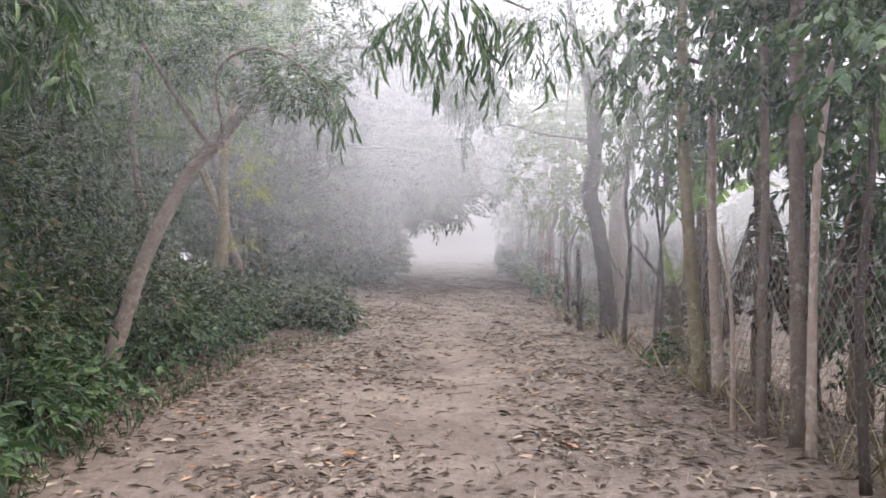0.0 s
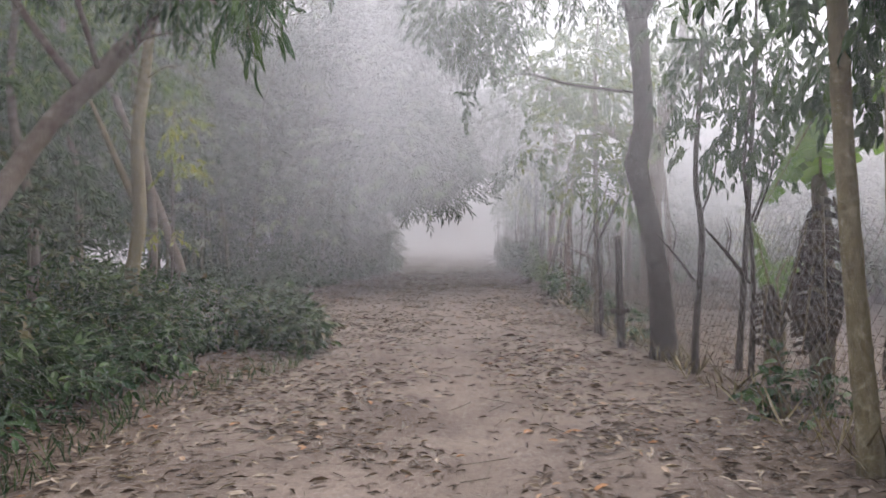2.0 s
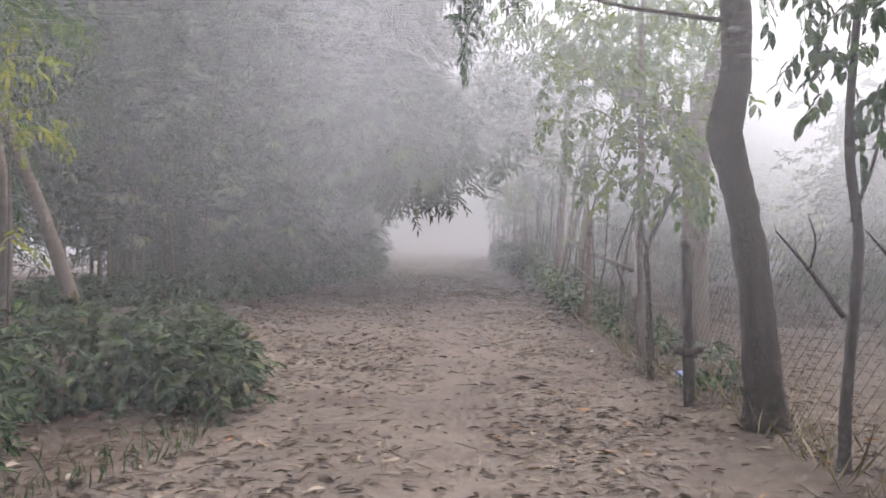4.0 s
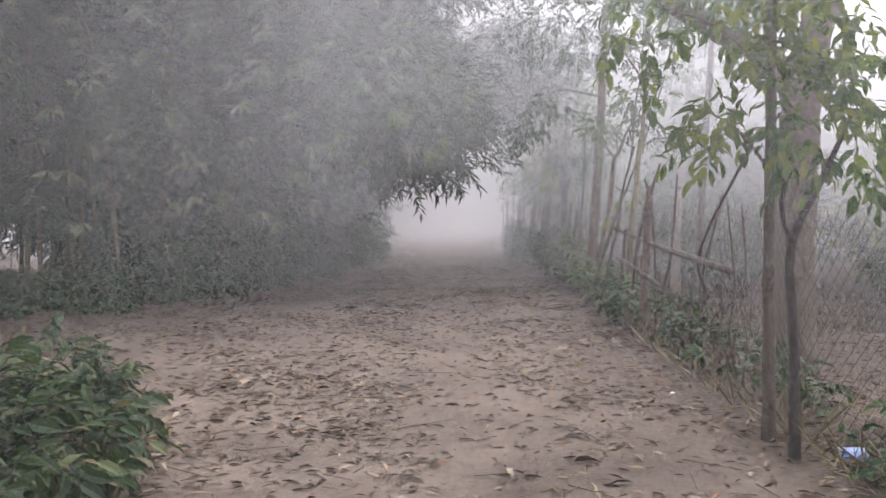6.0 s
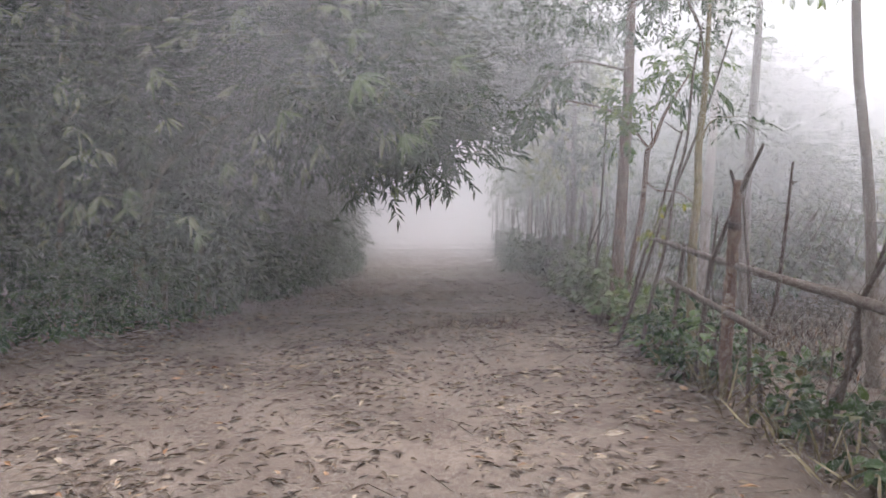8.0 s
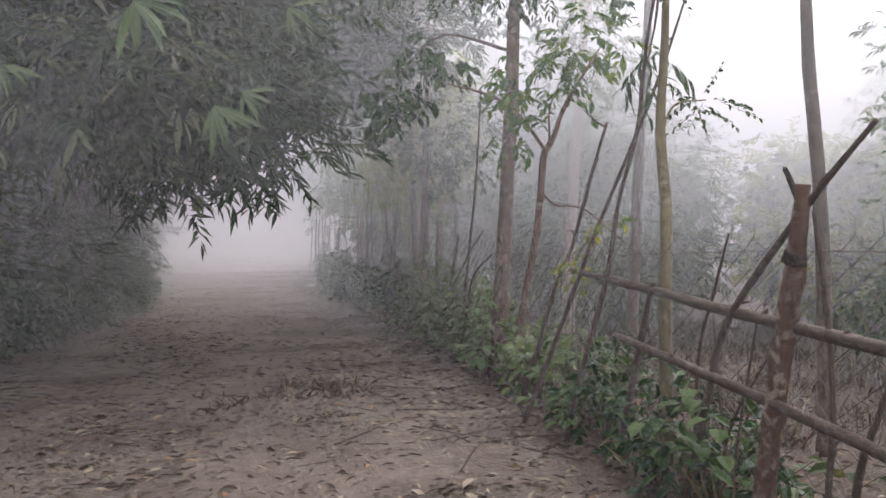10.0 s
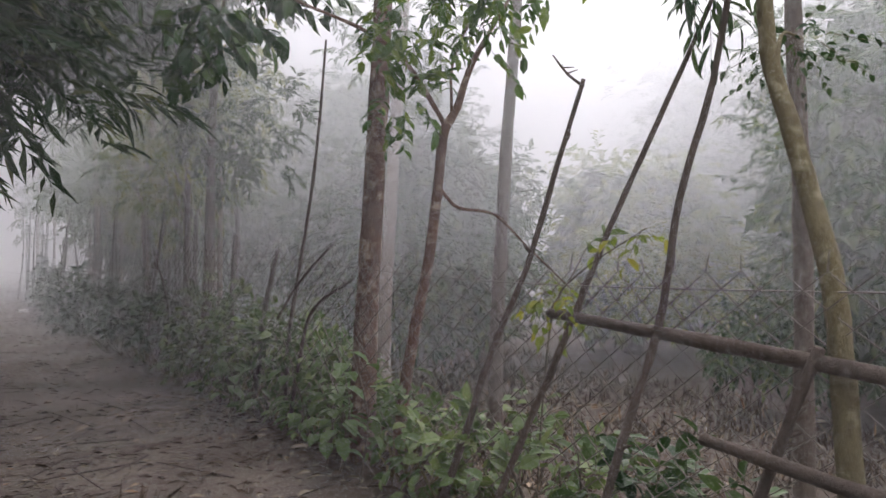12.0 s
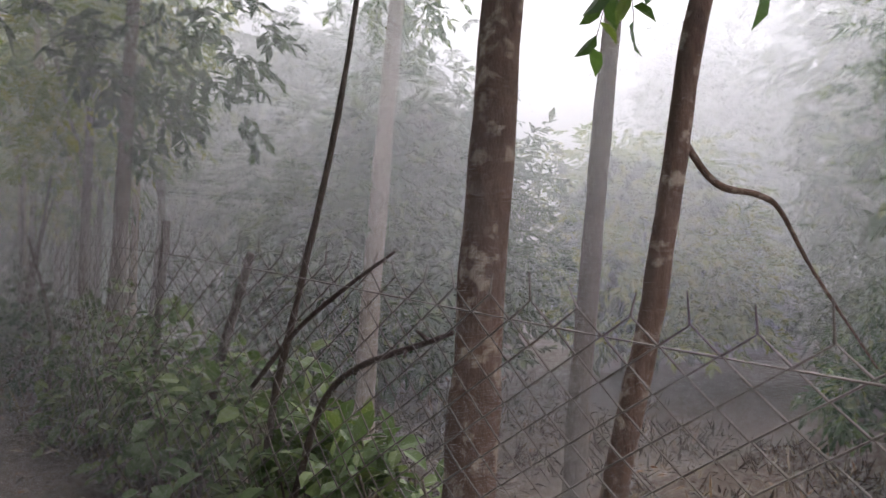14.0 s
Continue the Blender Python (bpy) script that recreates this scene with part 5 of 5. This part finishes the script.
single("dry_grass", (2.5, 15, 0), blades(base, d, unit(rng.standard_normal((k, 3))), rng.uniform(0.12, 0.42, k), np.full(k, 0.007)), LEAF_STRAW, "thin dry grass along the fence's foot", "grass", kind="stuff", smooth=False)
k = 800
y = rng.uniform(3, 14, k)
x = edge_left(y) - np.abs(rng.normal(0, 0.3, k)) + 0.1
d = unit(np.stack([rng.normal(0, 0.4, k), rng.normal(0, 0.4, k), np.ones(k)], -1))
single("green_grass", (-2.5, 9, 0), blades(np.stack([x, y, np.full(k, 0.02)], -1), d, unit(rng.standard_normal((k, 3))), rng.uniform(0.05, 0.2, k), np.full(k, 0.009)), LEAF_DARK, "sparse green grass at the lane's edge", "grass", kind="stuff", smooth=False)

k = 5200
clump = rng.integers(0, 260, k)
x = rng.uniform(3.2, 10, 260)[clump] + rng.normal(0, 0.16, k)
y = rng.uniform(21.5, 31, 260)[clump] + rng.normal(0, 0.16, k)
d = unit(np.stack([rng.normal(0, 0.7, k), rng.normal(0, 0.7, k), np.ones(k)], -1))
scrub = blades(np.stack([x, y, relief(x, y) - 0.01], -1), d, unit(rng.standard_normal((k, 3))), rng.uniform(0.08, 0.3, k), rng.uniform(0.012, 0.035, k))
single("field_scrub", (6, 26, 0), scrub, LEAF_DRY, "low scrubby dry weeds scattered over the field", "weeds", kind="stuff", smooth=False)
k = 330
tuft = rng.integers(0, 34, k)
along = rng.uniform(0, 1, 34) ** 0.7
x = (-0.2 + 1.6 * along)[tuft] + rng.normal(0, 0.035, k)
y = (22.45 + 0.25 * along + rng.normal(0, 0.16, 34))[tuft] + rng.normal(0, 0.04, k)
d = unit(np.stack([rng.normal(0, 1.6, k), rng.normal(0, 1.2, k), np.ones(k)], -1))
single("straw_tufts", (0.5, 22.6, 0), blades(np.stack([x, y, relief(x, y) - 0.01], -1), d, unit(rng.standard_normal((k, 3))), rng.uniform(0.05, 0.2, k), rng.uniform(0.008, 0.024, k)), LEAF_DRY, "low ridge of dry trampled straw across the lane", "straw", kind="stuff", smooth=False)
single("leaf_litter", (-1, 22, 0), litter(9000, -3.2, 1.0, 18.5, 30, 0.06, lambda x, y: np.clip(0.45 + 0.5 * np.sin(x * 2.3 + y) * np.sin(y * 1.7 - x), 0.05, 1)), LEAF_DRY, "crumbled dark leaf scraps under the bamboo", "fallen leaves", kind="stuff", smooth=False)
heaps = []
for hx, hy, n in ((1.3, 19.6, 150), (0.9, 6.0, 170), (1.2, 8.6, 130), (-0.9, 5.2, 120), (1.2, 15.2, 120), (-1.2, 9.0, 120), (-1.7, 15.9, 140), (0.75, 26.3, 90), (1.35, 24.2, 80)):
    heaps.append(litter(n, hx - 0.45, hx + 0.45, hy - 0.35, hy + 0.35, 0.13, lambda x, y, hx=hx, hy=hy: np.exp(-((x - hx) / 0.25) ** 2 - ((y - hy) / 0.2) ** 2), True))
single("leaf_litter", (0, 14, 0), join(heaps), LEAF_DRY, "small heaps of long dry leaves on the lane", "fallen leaves", kind="stuff", smooth=False)

# ---- branch ends hanging over the lane ----
hanging_branch("branch with dark lance leaves hanging over the lane", [(-3.0, 5.8, 4.4), (-1.3, 5.3, 3.7), (-0.6, 5.0, 3.35), (0.1, 4.7, 3.0), (0.5, 4.6, 2.8)], [0.02, 0.018, 0.015, 0.01, 0.005], [((-0.1, 4.6, 2.78), (0.4, 0.3, 0.18), 24), ((0.55, 4.6, 2.7), (0.25, 0.2, 0.14), 12)], LEAF_DARK, 7, 0.16, 0.03, 1.3)
hanging_branch("branch with dark lance leaves hanging over the lane", [(-2.45, 8.9, 2.66), (-2.3, 8.2, 3.2), (-1.7, 7.6, 3.3), (-1.1, 7.2, 2.9), (-0.95, 7.1, 2.65)], [0.02, 0.018, 0.015, 0.01, 0.005], [((-1.05, 7.1, 2.75), (0.25, 0.25, 0.18), 14)], LEAF_DARK, 7, 0.17, 0.034, 1.3)
hanging_branch("dark leafy branch hanging beside the shrubs", [(-3.8, 6.6, 3.8), (-3.4, 5.2, 3.3), (-2.8, 4.6, 3.05), (-2.2, 4.4, 2.75)], [0.022, 0.02, 0.014, 0.006], [((-2.35, 4.45, 2.75), (0.4, 0.35, 0.25), 36), ((-3.0, 4.7, 2.9), (0.5, 0.4, 0.3), 36)], LEAF_DARK, 8, 0.16, 0.04, 1.0)
hanging_branch("leafy twig with dark lance leaves above the fence", [(2.59, 19.7, 3.4), (2.8, 20.0, 3.25), (2.95, 20.3, 3.0), (3.0, 20.5, 2.75)], [0.013, 0.012, 0.009, 0.004], [((3.0, 20.45, 2.75), (0.16, 0.16, 0.12), 9)], LEAF_DARK, 6, 0.16, 0.035, 1.2)
hanging_branch("twig with broad dark leaves hanging over the lane", [(2.97, 23.23, 3.4), (2.2, 23.1, 3.5), (1.8, 23.0, 3.15), (1.62, 22.8, 2.8)], [0.018, 0.014, 0.01, 0.005], [((1.6, 22.75, 2.72), (0.26, 0.22, 0.18), 18), ((1.95, 23.0, 3.2), (0.35, 0.3, 0.25), 22)], LEAF_DARK, 7, 0.15, 0.075, 0.6)

# ---- litter on the lane ----
def crumpled(name, at, size, mat, label, category):
    u = unit(rng.standard_normal((90, 3)))
    bm = bmesh.new()
    for q in u:
        bm.verts.new(Vector(q * size * rng.uniform(0.55, 1.0) * np.array([1.0, 0.8, 0.35])))
    bmesh.ops.convex_hull(bm, input=bm.verts)
    for v in [v for v in bm.verts if not v.link_faces]:
        bm.verts.remove(v)
    for v in bm.verts:
        v.co *= rng.uniform(0.6, 1.1)
    me = bpy.data.meshes.new(name)
    bm.to_mesh(me)
    bm.free()
    me.materials.append(mat)
    ob = new(name, me)
    ob.location = at
    return tagged(ob, label, category)


crumpled("plastic_bag", (2.47, 13.75, 0.07), 0.13, PLASTIC_BLUE, "crumpled blue plastic bag among fallen leaves", "bag")
crumpled("paper_scrap", (2.25, 36.8, 0.05), 0.16, PAPER, "crumpled white scrap lying at the lane's edge", "litter")
crumpled("paper_scrap", (1.95, 15.5, 0.02), 0.028, PAPER, "small crumpled white scrap among fallen leaves", "litter")

# ---- morning mist, imitated by sheets of fine pale threads ----
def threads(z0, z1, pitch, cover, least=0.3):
    """Heights and thicknesses of very fine threads that imitate haze over a share of the view."""
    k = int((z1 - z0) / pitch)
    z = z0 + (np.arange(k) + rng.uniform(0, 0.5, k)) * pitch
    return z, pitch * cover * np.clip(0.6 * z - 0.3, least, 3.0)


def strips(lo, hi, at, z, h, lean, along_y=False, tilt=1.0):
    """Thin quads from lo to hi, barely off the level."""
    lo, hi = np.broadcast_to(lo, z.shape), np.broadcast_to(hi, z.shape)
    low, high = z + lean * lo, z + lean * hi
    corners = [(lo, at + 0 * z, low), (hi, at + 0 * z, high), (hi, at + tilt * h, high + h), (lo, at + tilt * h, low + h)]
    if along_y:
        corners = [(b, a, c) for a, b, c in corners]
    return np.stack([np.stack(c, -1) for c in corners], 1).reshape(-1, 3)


def path_x(y):
    return float(np.interp(y, [0, 11, 15, 19.5, 20.4, 21.3], [0.0, 0.15, 0.05, 0.14, 0.65, 1.1]))


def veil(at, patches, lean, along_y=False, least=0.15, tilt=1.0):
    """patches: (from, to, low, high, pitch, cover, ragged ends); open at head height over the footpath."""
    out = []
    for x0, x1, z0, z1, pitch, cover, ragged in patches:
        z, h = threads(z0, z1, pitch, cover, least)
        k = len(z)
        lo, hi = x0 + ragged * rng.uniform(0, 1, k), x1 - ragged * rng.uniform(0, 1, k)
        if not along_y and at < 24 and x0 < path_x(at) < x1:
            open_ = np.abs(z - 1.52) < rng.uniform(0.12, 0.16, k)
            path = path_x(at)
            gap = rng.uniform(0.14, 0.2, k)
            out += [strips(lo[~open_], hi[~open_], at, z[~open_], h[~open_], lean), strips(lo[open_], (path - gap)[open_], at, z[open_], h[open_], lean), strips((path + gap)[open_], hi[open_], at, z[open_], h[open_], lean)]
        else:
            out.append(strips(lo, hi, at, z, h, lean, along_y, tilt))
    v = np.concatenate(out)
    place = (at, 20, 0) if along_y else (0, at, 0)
    single("mist_threads", place, (v, [np.arange(len(v)).reshape(-1, 4)]), HAZE_THREAD, "sheets of fine pale threads standing in for morning mist", "mist", "veils of mist", "stuff", False)


# haze is put into thread sheets across the lane, the field and beyond
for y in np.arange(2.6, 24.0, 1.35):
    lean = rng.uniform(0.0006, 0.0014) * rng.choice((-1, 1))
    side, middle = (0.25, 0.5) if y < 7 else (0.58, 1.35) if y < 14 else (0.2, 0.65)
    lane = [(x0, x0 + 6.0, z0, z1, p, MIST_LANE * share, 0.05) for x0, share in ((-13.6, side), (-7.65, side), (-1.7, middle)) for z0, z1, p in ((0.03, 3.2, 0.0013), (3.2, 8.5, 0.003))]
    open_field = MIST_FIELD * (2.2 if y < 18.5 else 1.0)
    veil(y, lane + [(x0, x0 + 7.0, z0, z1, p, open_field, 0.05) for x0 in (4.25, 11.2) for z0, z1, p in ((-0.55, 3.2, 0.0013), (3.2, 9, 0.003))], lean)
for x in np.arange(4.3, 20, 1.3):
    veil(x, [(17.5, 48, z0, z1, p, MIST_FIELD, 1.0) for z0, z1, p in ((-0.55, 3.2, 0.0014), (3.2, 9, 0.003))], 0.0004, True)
# far sheets stand steeper, which dims their imitated haze
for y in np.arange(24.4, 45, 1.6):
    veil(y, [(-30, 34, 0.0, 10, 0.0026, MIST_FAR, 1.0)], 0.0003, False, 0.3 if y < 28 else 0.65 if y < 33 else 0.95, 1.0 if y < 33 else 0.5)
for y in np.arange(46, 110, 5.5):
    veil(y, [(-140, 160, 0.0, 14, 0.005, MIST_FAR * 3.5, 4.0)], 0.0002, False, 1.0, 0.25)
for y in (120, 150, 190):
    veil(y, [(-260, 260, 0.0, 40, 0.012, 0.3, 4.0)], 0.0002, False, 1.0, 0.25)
